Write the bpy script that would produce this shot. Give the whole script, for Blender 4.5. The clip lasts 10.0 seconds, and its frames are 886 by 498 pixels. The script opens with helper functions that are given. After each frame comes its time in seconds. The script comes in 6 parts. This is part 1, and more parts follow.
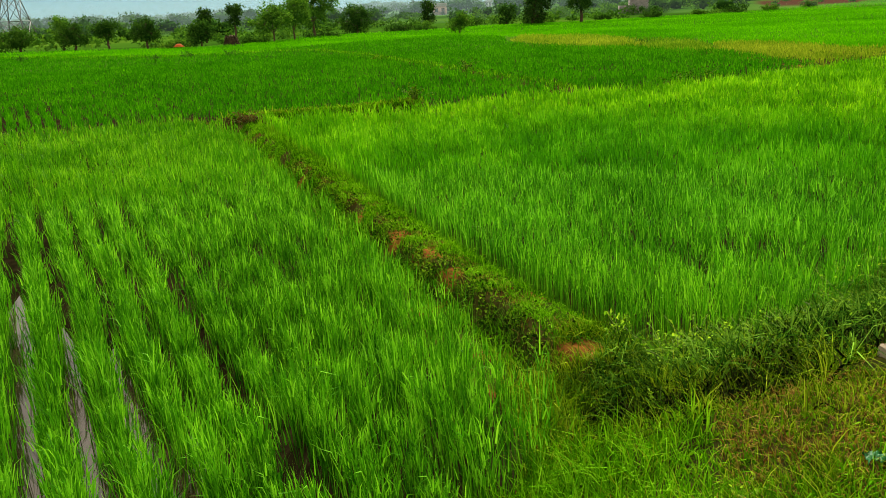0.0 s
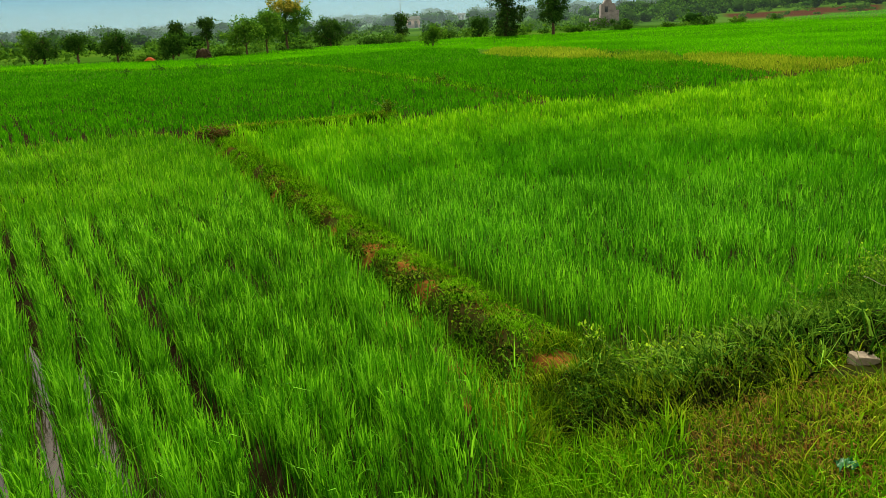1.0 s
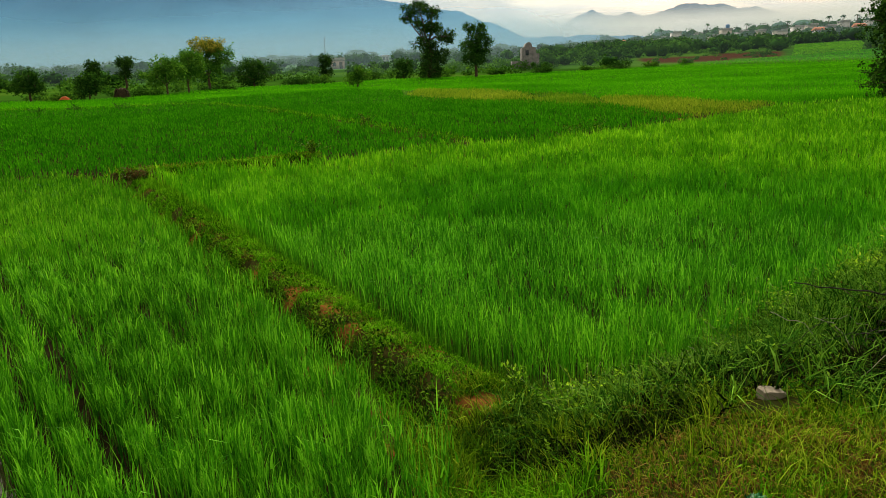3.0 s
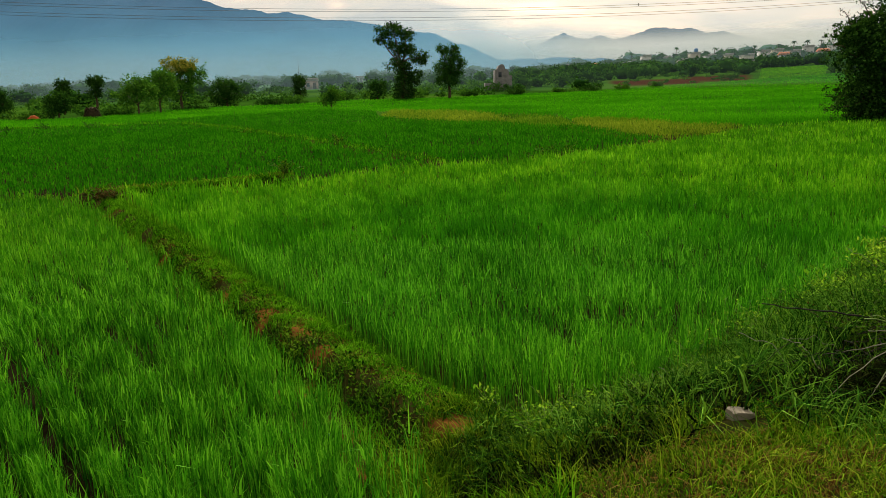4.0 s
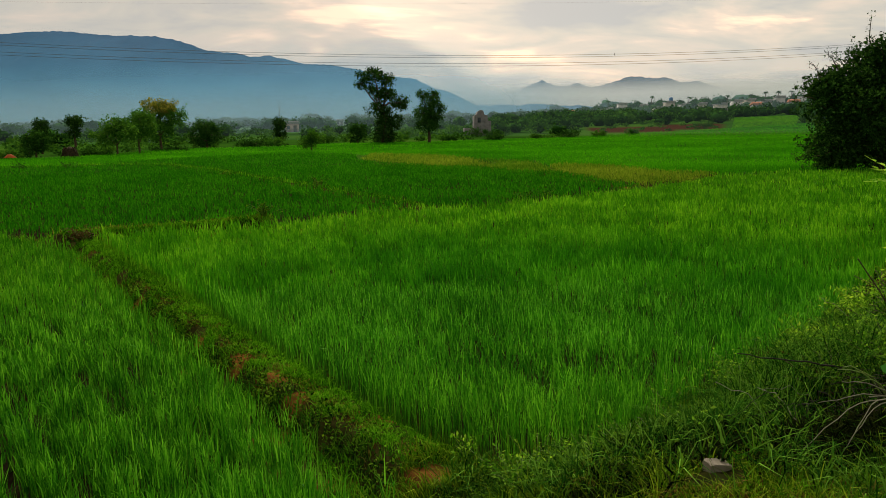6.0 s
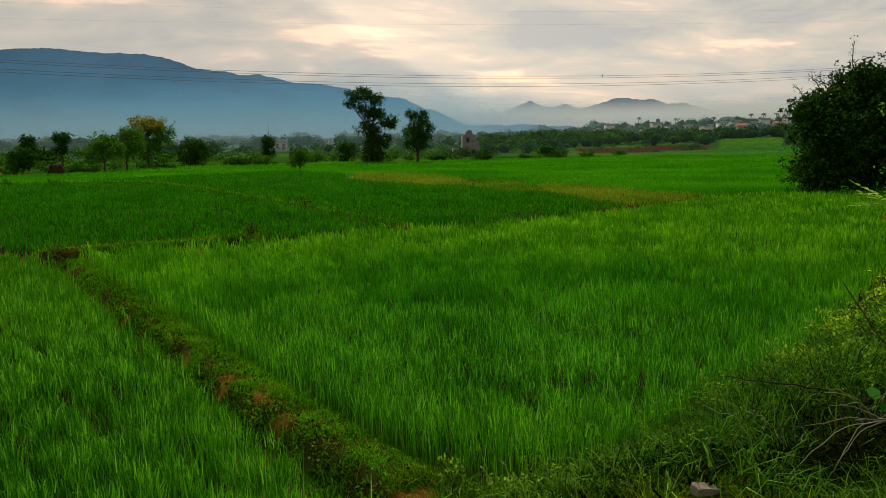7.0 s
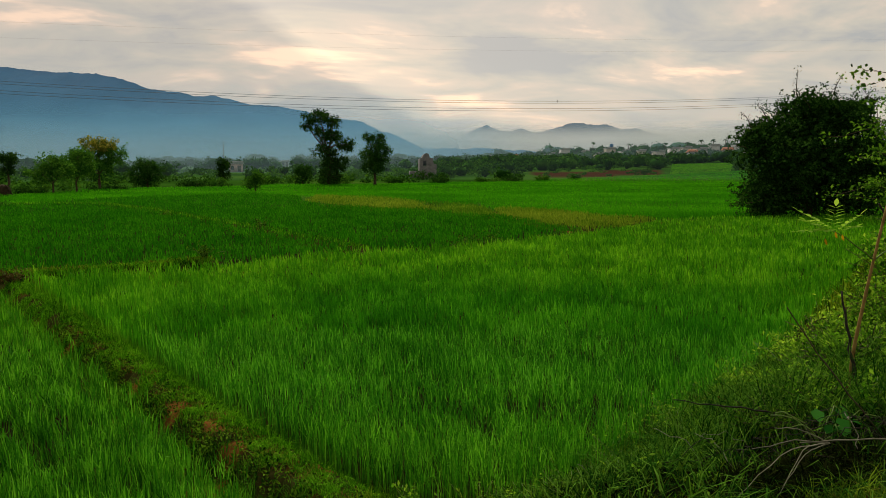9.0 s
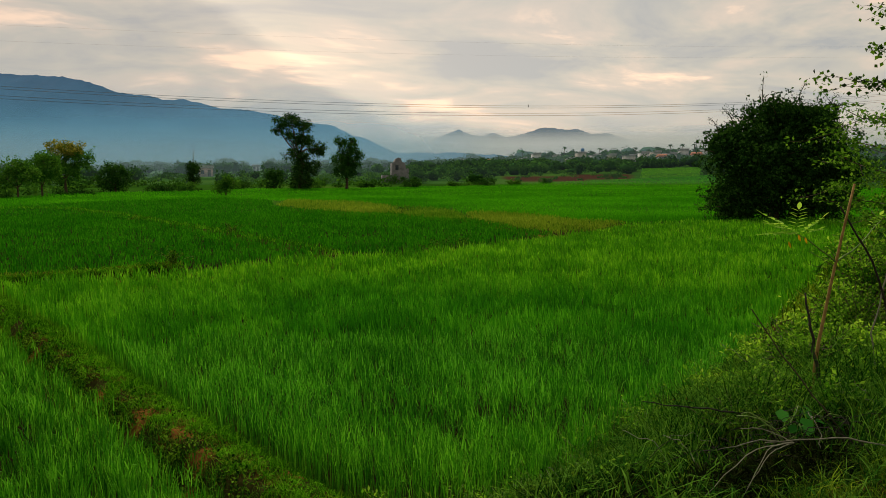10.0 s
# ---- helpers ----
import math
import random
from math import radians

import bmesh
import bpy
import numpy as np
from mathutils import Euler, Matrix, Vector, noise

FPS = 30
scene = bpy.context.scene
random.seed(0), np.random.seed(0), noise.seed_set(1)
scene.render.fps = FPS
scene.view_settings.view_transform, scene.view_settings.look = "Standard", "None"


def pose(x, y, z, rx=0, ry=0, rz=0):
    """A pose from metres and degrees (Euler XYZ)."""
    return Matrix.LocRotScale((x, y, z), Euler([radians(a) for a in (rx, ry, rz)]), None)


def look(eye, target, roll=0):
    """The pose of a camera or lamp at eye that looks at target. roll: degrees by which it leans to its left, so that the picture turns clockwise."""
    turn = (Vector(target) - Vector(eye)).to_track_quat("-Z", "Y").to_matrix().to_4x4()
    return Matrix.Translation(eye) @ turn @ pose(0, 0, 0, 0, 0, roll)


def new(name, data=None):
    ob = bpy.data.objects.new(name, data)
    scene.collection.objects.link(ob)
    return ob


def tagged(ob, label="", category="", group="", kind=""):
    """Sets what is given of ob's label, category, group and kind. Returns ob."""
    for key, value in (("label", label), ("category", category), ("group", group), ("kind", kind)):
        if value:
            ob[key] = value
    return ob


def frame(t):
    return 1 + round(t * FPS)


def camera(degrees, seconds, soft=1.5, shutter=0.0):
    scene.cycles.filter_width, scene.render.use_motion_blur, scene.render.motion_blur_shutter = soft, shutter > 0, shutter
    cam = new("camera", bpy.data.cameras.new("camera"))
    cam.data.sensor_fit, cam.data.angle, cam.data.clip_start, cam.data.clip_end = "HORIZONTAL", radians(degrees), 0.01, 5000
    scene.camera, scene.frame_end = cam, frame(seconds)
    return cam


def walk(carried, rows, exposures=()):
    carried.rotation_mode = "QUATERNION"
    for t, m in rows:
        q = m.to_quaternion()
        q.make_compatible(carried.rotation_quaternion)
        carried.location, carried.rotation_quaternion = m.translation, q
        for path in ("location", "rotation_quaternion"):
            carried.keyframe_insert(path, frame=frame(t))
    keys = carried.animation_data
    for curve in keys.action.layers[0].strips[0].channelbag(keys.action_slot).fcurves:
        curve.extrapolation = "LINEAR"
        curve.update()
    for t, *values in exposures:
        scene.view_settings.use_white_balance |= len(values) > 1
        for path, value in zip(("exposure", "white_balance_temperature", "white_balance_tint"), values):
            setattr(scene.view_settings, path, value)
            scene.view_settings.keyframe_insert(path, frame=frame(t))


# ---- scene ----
cam = camera(59.5, 10.0, soft=0.6)
PATH = [
    (0, (0.261, -0.229, 2.323), (0.185, 1.683, 1.739), -2.5),
    (0.5, (0.264, -0.216, 2.321), (0.215, 1.699, 1.747), -2.6),
    (1, (0.273, -0.215, 2.324), (0.261, 1.706, 1.767), -2.6),
    (1.5, (0.283, -0.223, 2.335), (0.317, 1.704, 1.8), -2.5),
    (2, (0.294, -0.218, 2.338), (0.381, 1.713, 1.826), -2.4),
    (2.5, (0.307, -0.22, 2.343), (0.441, 1.715, 1.853), -2.2),
    (3, (0.315, -0.203, 2.343), (0.494, 1.733, 1.876), -2.0),
    (4.5, (0.328, -0.202, 2.36), (0.6, 1.741, 1.968), -1.4),
    (5, (0.327, -0.207, 2.368), (0.614, 1.738, 2.004), -1.2),
    (5.5, (0.327, -0.206, 2.374), (0.625, 1.743, 2.037), -1.0),
    (7, (0.326, -0.204, 2.395), (0.667, 1.749, 2.133), -0.4),
    (7.5, (0.323, -0.21, 2.403), (0.687, 1.741, 2.161), -0.2),
    (8, (0.332, -0.209, 2.41), (0.721, 1.74, 2.185), -0.1),
    (8.5, (0.339, -0.208, 2.408), (0.756, 1.736, 2.195), -0.0),
    (9, (0.345, -0.207, 2.411), (0.796, 1.731, 2.207), 0.0),
    (9.5, (0.357, -0.208, 2.413), (0.844, 1.721, 2.215), 0.1),
    (10, (0.364, -0.21, 2.408), (0.884, 1.712, 2.215), -0.0),
]
walk(cam, [(t, look(eye, target, roll)) for t, eye, target, roll in PATH],
     exposures=[(0, 0.47, 7100, 10), (1, 0.36, 7050, 10), (2, 0.04, 6900, 10), (2.5, -0.07, 6800, 10), (4.5, -0.52, 6500, 10), (5.5, -0.69, 6500, 10), (7.5, -0.94, 6450, 10), (10, -0.95, 6450, 10)])

# ---- world and light ----
SUN_AZ, SUN_EL = radians(4.0), radians(38.0)
SUN_DIR = Vector((math.sin(SUN_AZ) * math.cos(SUN_EL), math.cos(SUN_AZ) * math.cos(SUN_EL), math.sin(SUN_EL)))


def node(nt, kind, **values):
    n = nt.nodes.new(kind)
    for key, value in values.items():
        n.inputs[key.replace("_", " ")].default_value = value
    return n


def math_node(nt, op, a, b=None, clamp=False):
    n = nt.nodes.new("ShaderNodeMath")
    n.operation, n.use_clamp = op, clamp
    for slot, v in ((0, a), (1, b)):
        if v is None:
            continue
        if isinstance(v, (int, float)):
            n.inputs[slot].default_value = v
        else:
            nt.links.new(v, n.inputs[slot])
    return n.outputs[0]


def mix_color(nt, fac, a, b, blend="MIX"):
    n = nt.nodes.new("ShaderNodeMix")
    n.data_type, n.blend_type = "RGBA", blend
    for slot, v in ((0, fac), (6, a), (7, b)):
        if isinstance(v, (int, float)):
            n.inputs[slot].default_value = v
        elif isinstance(v, tuple):
            n.inputs[slot].default_value = (*v, 1) if len(v) == 3 else v
        else:
            nt.links.new(v, n.inputs[slot])
    return n.outputs[2]


def ramp(nt, fac, stops):
    n = nt.nodes.new("ShaderNodeValToRGB")
    els = n.color_ramp.elements
    while len(els) < len(stops):
        els.new(0.5)
    for e, (p, c) in zip(els, stops):
        e.position = p
        e.color = (*c, 1) if isinstance(c, tuple) else (c, c, c, 1)
    nt.links.new(fac, n.inputs[0])
    return n.outputs[0]


world = bpy.data.worlds.new("overcast_evening")
scene.world = world
world.use_nodes = True
wt = world.node_tree
wt.nodes.clear()
coord = wt.nodes.new("ShaderNodeTexCoord")
sep = wt.nodes.new("ShaderNodeSeparateXYZ")
wt.links.new(coord.outputs["Generated"], sep.inputs[0])
up = math_node(wt, "MAXIMUM", sep.outputs[2], 0.0)
flat = math_node(wt, "ADD", up, 0.16)
plane = wt.nodes.new("ShaderNodeCombineXYZ")
wt.links.new(math_node(wt, "DIVIDE", sep.outputs[0], flat), plane.inputs[0])
wt.links.new(math_node(wt, "DIVIDE", sep.outputs[1], flat), plane.inputs[1])
streak = wt.nodes.new("ShaderNodeMapping")
streak.inputs["Scale"].default_value = (0.8, 1.15, 1.0)
streak.inputs["Rotation"].default_value = (0, 0, 0.25)
wt.links.new(plane.outputs[0], streak.inputs["Vector"])
n1 = node(wt, "ShaderNodeTexNoise", Scale=1.5, Detail=8.0, Roughness=0.6, Distortion=0.5)
wt.links.new(streak.outputs[0], n1.inputs["Vector"])
n2 = node(wt, "ShaderNodeTexNoise", Scale=0.6, Detail=4.0, Roughness=0.5)
wt.links.new(streak.outputs[0], n2.inputs["Vector"])
glow_dot = wt.nodes.new("ShaderNodeVectorMath")
glow_dot.operation = "DOT_PRODUCT"
wt.links.new(coord.outputs["Generated"], glow_dot.inputs[0])
glow_dot.inputs[1].default_value = (0.07, 0.95, 0.30)
glow = math_node(wt, "POWER", math_node(wt, "MAXIMUM", glow_dot.outputs["Value"], 0.0), 14.0)
# lit cloud streaks low in the west, and the edge of a broad shaft of light
west = math_node(wt, "MAXIMUM", sep.outputs[1], 0.05)
su, sv = math_node(wt, "DIVIDE", sep.outputs[0], west), math_node(wt, "DIVIDE", sep.outputs[2], west)
lit = n1.outputs["Fac"]
for cu, cv, wu, wv, gain in ((-0.26, 0.178, 0.10, 0.014, 0.16), (0.03, 0.142, 0.10, 0.012, 0.13), (0.37, 0.182, 0.10, 0.010, 0.10), (0.37, 0.122, 0.07, 0.008, 0.07), (0.20, 0.085, 0.16, 0.03, 0.03)):
    du = math_node(wt, "DIVIDE", math_node(wt, "SUBTRACT", su, cu), wu)
    dv = math_node(wt, "DIVIDE", math_node(wt, "SUBTRACT", sv, cv), wv)
    far = math_node(wt, "ADD", math_node(wt, "MULTIPLY", du, du), math_node(wt, "MULTIPLY", dv, dv))
    lit = math_node(wt, "ADD", lit, math_node(wt, "MULTIPLY", math_node(wt, "EXPONENT", math_node(wt, "MULTIPLY", far, -1.0)), gain))
lit = math_node(wt, "SUBTRACT", lit, 0.02)
shaft = math_node(wt, "ADD", math_node(wt, "MULTIPLY", su, 0.552), math_node(wt, "MULTIPLY", sv, 0.834))
shaft = math_node(wt, "ADD", shaft, math_node(wt, "MULTIPLY", math_node(wt, "SUBTRACT", n1.outputs["Fac"], 0.5), 0.05))
cloud = ramp(wt, lit, [(0.36, (1.03, 1.01, 0.96)), (0.47, (1.40, 1.27, 1.05)), (0.56, (1.82, 1.46, 1.14)), (0.64, (3.1, 2.1, 1.42))])
cloud = mix_color(wt, ramp(wt, n2.outputs["Fac"], [(0.42, 0.0), (0.62, 0.5)]), cloud, (1.05, 1.06, 1.01))
cloud = mix_color(wt, math_node(wt, "MULTIPLY", glow, 0.24), cloud, (2.0, 1.62, 1.27))
cloud = mix_color(wt, 1.0, cloud, ramp(wt, shaft, [(0.10, (0.80, 0.81, 0.82)), (0.148, (0.86, 0.86, 0.87)), (0.168, (1.20, 1.15, 1.08)), (0.27, (0.99, 0.99, 0.98))]), "MULTIPLY")
sky = wt.nodes.new("ShaderNodeTexSky")
sky.sky_type, sky.sun_disc = "NISHITA", False
sky.sun_elevation, sky.sun_rotation = SUN_EL, SUN_AZ
bg_sky = node(wt, "ShaderNodeBackground", Strength=0.10)
wt.links.new(sky.outputs[0], bg_sky.inputs[0])
bg_cloud = node(wt, "ShaderNodeBackground", Strength=1.0)
wt.links.new(cloud, bg_cloud.inputs[0])
# an overcast vault is brighter overhead than near the horizon
vault = math_node(wt, "ADD", math_node(wt, "MULTIPLY", math_node(wt, "MAXIMUM", math_node(wt, "SUBTRACT", up, 0.30), 0.0), 0.6), 0.91)
# the light comes from the bright west ahead; the sky behind is duller
ahead = math_node(wt, "ADD", math_node(wt, "MULTIPLY", sep.outputs[1], 0.34), 0.74)
wt.links.new(math_node(wt, "MULTIPLY", vault, ahead), bg_cloud.inputs[1])
mixw = node(wt, "ShaderNodeMixShader", Fac=0.88)
wt.links.new(bg_sky.outputs[0], mixw.inputs[1])
wt.links.new(bg_cloud.outputs[0], mixw.inputs[2])
wout = wt.nodes.new("ShaderNodeOutputWorld")
wt.links.new(mixw.outputs[0], wout.inputs[0])

sun = bpy.data.lights.new("sun", "SUN")
sun.energy, sun.angle, sun.color = 5.0, radians(10), (1.0, 0.93, 0.83)
sun_ob = new("sun", sun)
sun_ob.matrix_world = look(SUN_DIR * 60, (0, 0, 0))


# ---- materials ----
def material(name):
    m = bpy.data.materials.new(name)
    m.use_nodes = True
    nt = m.node_tree
    nt.nodes.clear()
    return m, nt, nt.nodes.new("ShaderNodeOutputMaterial")


def leafy(name, dark, mid, light, trans=0.4, rough=0.5, patch=0.6, patch_scale=0.35, stem=None, gloss=0.0, drift=None, clump=0.0, fine_share=0.6):
    """Leaves: three greens by island, drifting over the field, lit through."""
    m, nt, out = material(name)
    geo = nt.nodes.new("ShaderNodeNewGeometry")
    n = node(nt, "ShaderNodeTexNoise", Scale=patch_scale, Detail=3.0)
    nt.links.new(geo.outputs["Position"], n.inputs["Vector"])
    drifting = n.outputs["Fac"]
    if clump:
        fine = node(nt, "ShaderNodeTexNoise", Scale=clump, Detail=1.0)
        nt.links.new(geo.outputs["Position"], fine.inputs["Vector"])
        drifting = math_node(nt, "ADD", math_node(nt, "MULTIPLY", drifting, 1 - fine_share), math_node(nt, "MULTIPLY", fine.outputs["Fac"], fine_share))
    f = math_node(nt, "ADD", math_node(nt, "MULTIPLY", geo.outputs["Random Per Island"], 1 - patch),
                  math_node(nt, "MULTIPLY", math_node(nt, "MULTIPLY_ADD", drifting, 2.0), patch))
    f.node.use_clamp = True
    col = ramp(nt, f, [(0.16, dark), (0.5, mid), (0.86, light)])
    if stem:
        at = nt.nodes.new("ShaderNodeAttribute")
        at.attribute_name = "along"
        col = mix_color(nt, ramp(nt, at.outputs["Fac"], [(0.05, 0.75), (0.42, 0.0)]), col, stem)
    if drift:
        tint, centre, reach = drift
        away = nt.nodes.new("ShaderNodeVectorMath")
        away.operation = "DISTANCE"
        nt.links.new(geo.outputs["Position"], away.inputs[0])
        away.inputs[1].default_value = centre
        wide = node(nt, "ShaderNodeTexNoise", Scale=0.16, Detail=3.0)
        nt.links.new(geo.outputs["Position"], wide.inputs["Vector"])
        lush = math_node(nt, "ADD", math_node(nt, "DIVIDE", away.outputs["Value"], reach), math_node(nt, "MULTIPLY", math_node(nt, "SUBTRACT", wide.outputs["Fac"], 0.5), 1.5))
        col = mix_color(nt, ramp(nt, math_node(nt, "MULTIPLY", lush, 0.5), [(0.28, 0.0), (0.75, 1.0)]), col, mix_color(nt, 1.0, col, tint, "MULTIPLY"))
    p = node(nt, "ShaderNodeBsdfPrincipled", Roughness=rough)
    p.inputs["Specular IOR Level"].default_value = gloss
    nt.links.new(col, p.inputs["Base Color"])
    tr = nt.nodes.new("ShaderNodeBsdfTranslucent")
    nt.links.new(mix_color(nt, 1.0, col, (1.25, 1.15, 0.6), "MULTIPLY"), tr.inputs["Color"])
    mx = node(nt, "ShaderNodeMixShader", Fac=trans)
    nt.links.new(p.outputs[0], mx.inputs[1])
    nt.links.new(tr.outputs[0], mx.inputs[2])
    nt.links.new(mx.outputs[0], out.inputs[0])
    for q in nt.nodes:
        if q.type == "MATH" and q.operation == "MULTIPLY_ADD":
            q.inputs[2].default_value = -0.5
    return m


def rough_mat(name, a, b, scale=6.0, rough=0.9, bump=0.4, metal=0.0, detail=8.0):
    """A plain rough surface of two colours with grain and relief."""
    m, nt, out = material(name)
    tc = nt.nodes.new("ShaderNodeTexCoord")
    n = node(nt, "ShaderNodeTexNoise", Scale=scale, Detail=detail, Roughness=0.6)
    nt.links.new(tc.outputs["Object"], n.inputs["Vector"])
    p = node(nt, "ShaderNodeBsdfPrincipled", Roughness=rough, Metallic=metal)
    p.inputs["Specular IOR Level"].default_value = 0.15
    nt.links.new(ramp(nt, n.outputs["Fac"], [(0.3, a), (0.7, b)]), p.inputs["Base Color"])
    bp = node(nt, "ShaderNodeBump", Strength=bump, Distance=0.03)
    nt.links.new(n.outputs["Fac"], bp.inputs["Height"])
    nt.links.new(bp.outputs[0], p.inputs["Normal"])
    nt.links.new(p.outputs[0], out.inputs[0])
    return m


# dark stem tints of near and close rice stand for shade between blades
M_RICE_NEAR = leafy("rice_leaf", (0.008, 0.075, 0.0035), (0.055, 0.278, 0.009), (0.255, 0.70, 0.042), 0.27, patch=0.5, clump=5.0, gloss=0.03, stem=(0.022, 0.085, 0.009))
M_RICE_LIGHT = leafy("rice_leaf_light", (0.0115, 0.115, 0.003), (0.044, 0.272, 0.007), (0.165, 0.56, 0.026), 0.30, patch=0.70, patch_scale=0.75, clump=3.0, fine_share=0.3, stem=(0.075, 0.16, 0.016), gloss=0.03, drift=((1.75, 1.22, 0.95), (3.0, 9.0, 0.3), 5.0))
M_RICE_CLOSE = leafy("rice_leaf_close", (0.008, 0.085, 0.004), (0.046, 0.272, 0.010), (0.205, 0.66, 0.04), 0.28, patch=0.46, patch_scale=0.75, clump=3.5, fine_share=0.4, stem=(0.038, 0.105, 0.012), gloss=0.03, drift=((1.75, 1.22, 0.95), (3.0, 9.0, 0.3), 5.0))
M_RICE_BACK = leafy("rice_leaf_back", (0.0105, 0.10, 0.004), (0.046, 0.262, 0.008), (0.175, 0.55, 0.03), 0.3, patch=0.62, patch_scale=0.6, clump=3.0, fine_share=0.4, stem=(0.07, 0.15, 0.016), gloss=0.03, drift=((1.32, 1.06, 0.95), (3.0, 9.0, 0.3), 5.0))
M_RICE_DARK = leafy("rice_leaf_dark", (0.0076, 0.088, 0.002), (0.026, 0.205, 0.004), (0.082, 0.385, 0.0095), 0.3, patch=0.6, patch_scale=0.35, clump=2.0)
M_RICE_FAR = leafy("rice_leaf_far", (0.024, 0.19, 0.0036), (0.056, 0.335, 0.0055), (0.132, 0.53, 0.011), 0.3, patch=0.6, patch_scale=0.12)
M_FALLOW = leafy("fallow_grass", (0.075, 0.185, 0.009), (0.19, 0.325, 0.02), (0.36, 0.48, 0.042), 0.25, patch=0.5, patch_scale=0.3)
M_FALLOW_THIN = leafy("thin_fallow_grass", (0.04, 0.150, 0.006), (0.105, 0.265, 0.012), (0.24, 0.40, 0.03), 0.25, patch=0.5, patch_scale=0.3)
M_GRASS = leafy("bank_grass", (0.013, 0.046, 0.0014), (0.086, 0.205, 0.0055), (0.34, 0.49, 0.028), 0.2, patch=0.36, patch_scale=1.6)
M_TURF = leafy("bund_turf", (0.0103, 0.0575, 0.00115), (0.0633, 0.259, 0.0046), (0.231, 0.575, 0.0207), 0.2, patch=0.4, patch_scale=1.4)
M_STRAW = leafy("dry_grass", (0.0528, 0.0264, 0.00528), (0.15, 0.0836, 0.0176), (0.29, 0.202, 0.0484), 0.2, patch=0.35)
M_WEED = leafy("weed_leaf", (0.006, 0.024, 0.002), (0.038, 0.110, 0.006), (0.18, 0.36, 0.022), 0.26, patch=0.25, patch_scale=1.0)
# brighter copy of the weed leaf; sunlight on the heap is in its colour
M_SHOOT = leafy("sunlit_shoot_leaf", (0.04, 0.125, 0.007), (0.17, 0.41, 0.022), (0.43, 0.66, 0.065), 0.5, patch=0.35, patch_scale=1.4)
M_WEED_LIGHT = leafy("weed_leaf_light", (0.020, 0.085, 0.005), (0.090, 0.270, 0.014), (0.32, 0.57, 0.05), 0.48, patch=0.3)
M_BUSH = leafy("bush_leaf", (0.00827, 0.033, 0.00551), (0.0221, 0.0716, 0.011), (0.0772, 0.193, 0.0276), 0.15, patch=0.35, patch_scale=0.5)
M_TREE = leafy("tree_leaf", (0.0131, 0.0525, 0.00877), (0.0306, 0.105, 0.0153), (0.0788, 0.209, 0.0263), 0.2, patch=0.4, patch_scale=0.3)
M_TREE_LIGHT = leafy("tree_leaf_light", (0.0277, 0.108, 0.0138), (0.0632, 0.197, 0.0197), (0.149, 0.336, 0.0395), 0.25, patch=0.4, patch_scale=0.3)
M_BLOSSOM = leafy("flowering_crown", (0.0625, 0.125, 0.015), (0.25, 0.255, 0.035), (0.47, 0.42, 0.085), 0.25, patch=0.2, patch_scale=0.4)
M_WOODS = leafy("far_woods_leaf", (0.0166, 0.0538, 0.0166), (0.0311, 0.0931, 0.0248), (0.062, 0.155, 0.0331), 0.15, patch=0.5, patch_scale=0.02)
M_SCRUB = leafy("scrub_leaf", (0.020, 0.076, 0.011), (0.047, 0.150, 0.017), (0.115, 0.275, 0.030), 0.25, patch=0.5, patch_scale=0.05)
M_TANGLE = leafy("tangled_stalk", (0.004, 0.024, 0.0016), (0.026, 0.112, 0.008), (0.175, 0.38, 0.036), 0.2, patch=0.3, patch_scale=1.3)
# darker grass green with the shade of mounds and ditch in it
M_DOME = leafy("shade_toned_grass", (0.0075, 0.03, 0.003), (0.03, 0.093, 0.0075), (0.128, 0.285, 0.027), 0.15, patch=0.3, patch_scale=1.5)
M_BRUSH = leafy("shade_brush", (0.002, 0.004, 0.001), (0.006, 0.011, 0.002), (0.028, 0.036, 0.008), 0.05, patch=0.35, patch_scale=1.5)
M_YOUNG = leafy("young_leaf", (0.0297, 0.101, 0.0081), (0.081, 0.223, 0.0162), (0.216, 0.446, 0.0405), 0.35, patch=0.3)
M_FRESH = leafy("fresh_leaf", (0.16, 0.36, 0.03), (0.28, 0.52, 0.06), (0.42, 0.66, 0.12), 0.5, patch=0.2)
M_BROAD = leafy("broad_leaf", (0.012, 0.07, 0.008), (0.028, 0.15, 0.016), (0.06, 0.24, 0.03), 0.35, patch=0.2)
M_AUTUMN = leafy("yellowed_leaf", (0.50, 0.24, 0.01), (0.60, 0.34, 0.015), (0.62, 0.42, 0.02), 0.45)
M_DEADLEAF = leafy("withered_leaf", (0.03, 0.022, 0.008), (0.085, 0.060, 0.020), (0.20, 0.16, 0.05), 0.15)
M_BARK = rough_mat("bark", (0.05, 0.035, 0.022), (0.13, 0.09, 0.055), 9.0)
M_STEM = rough_mat("sapling_bark", (0.21, 0.125, 0.035), (0.40, 0.25, 0.075), 22.0)
M_GREENSTEM = rough_mat("green_stalk", (0.10, 0.20, 0.03), (0.20, 0.28, 0.05), 18.0, 0.6)
M_DARKSTICK = rough_mat("dead_twig_dark", (0.016, 0.013, 0.010), (0.050, 0.040, 0.030), 26.0)
M_PALESTICK = rough_mat("dead_twig_pale", (0.156, 0.148, 0.0936), (0.296, 0.281, 0.195), 30.0)
M_STONE = rough_mat("pale_stone", (0.18, 0.155, 0.11), (0.33, 0.29, 0.215), 9.0, 0.9, 0.8)
M_GREENBAG = rough_mat("green_plastic", (0.005, 0.085, 0.024), (0.014, 0.16, 0.03), 12.0, 0.45, 0.5)
M_BRICK = rough_mat("old_brick", (0.115, 0.108, 0.102), (0.23, 0.215, 0.20), 1.6, 0.95, 0.6)
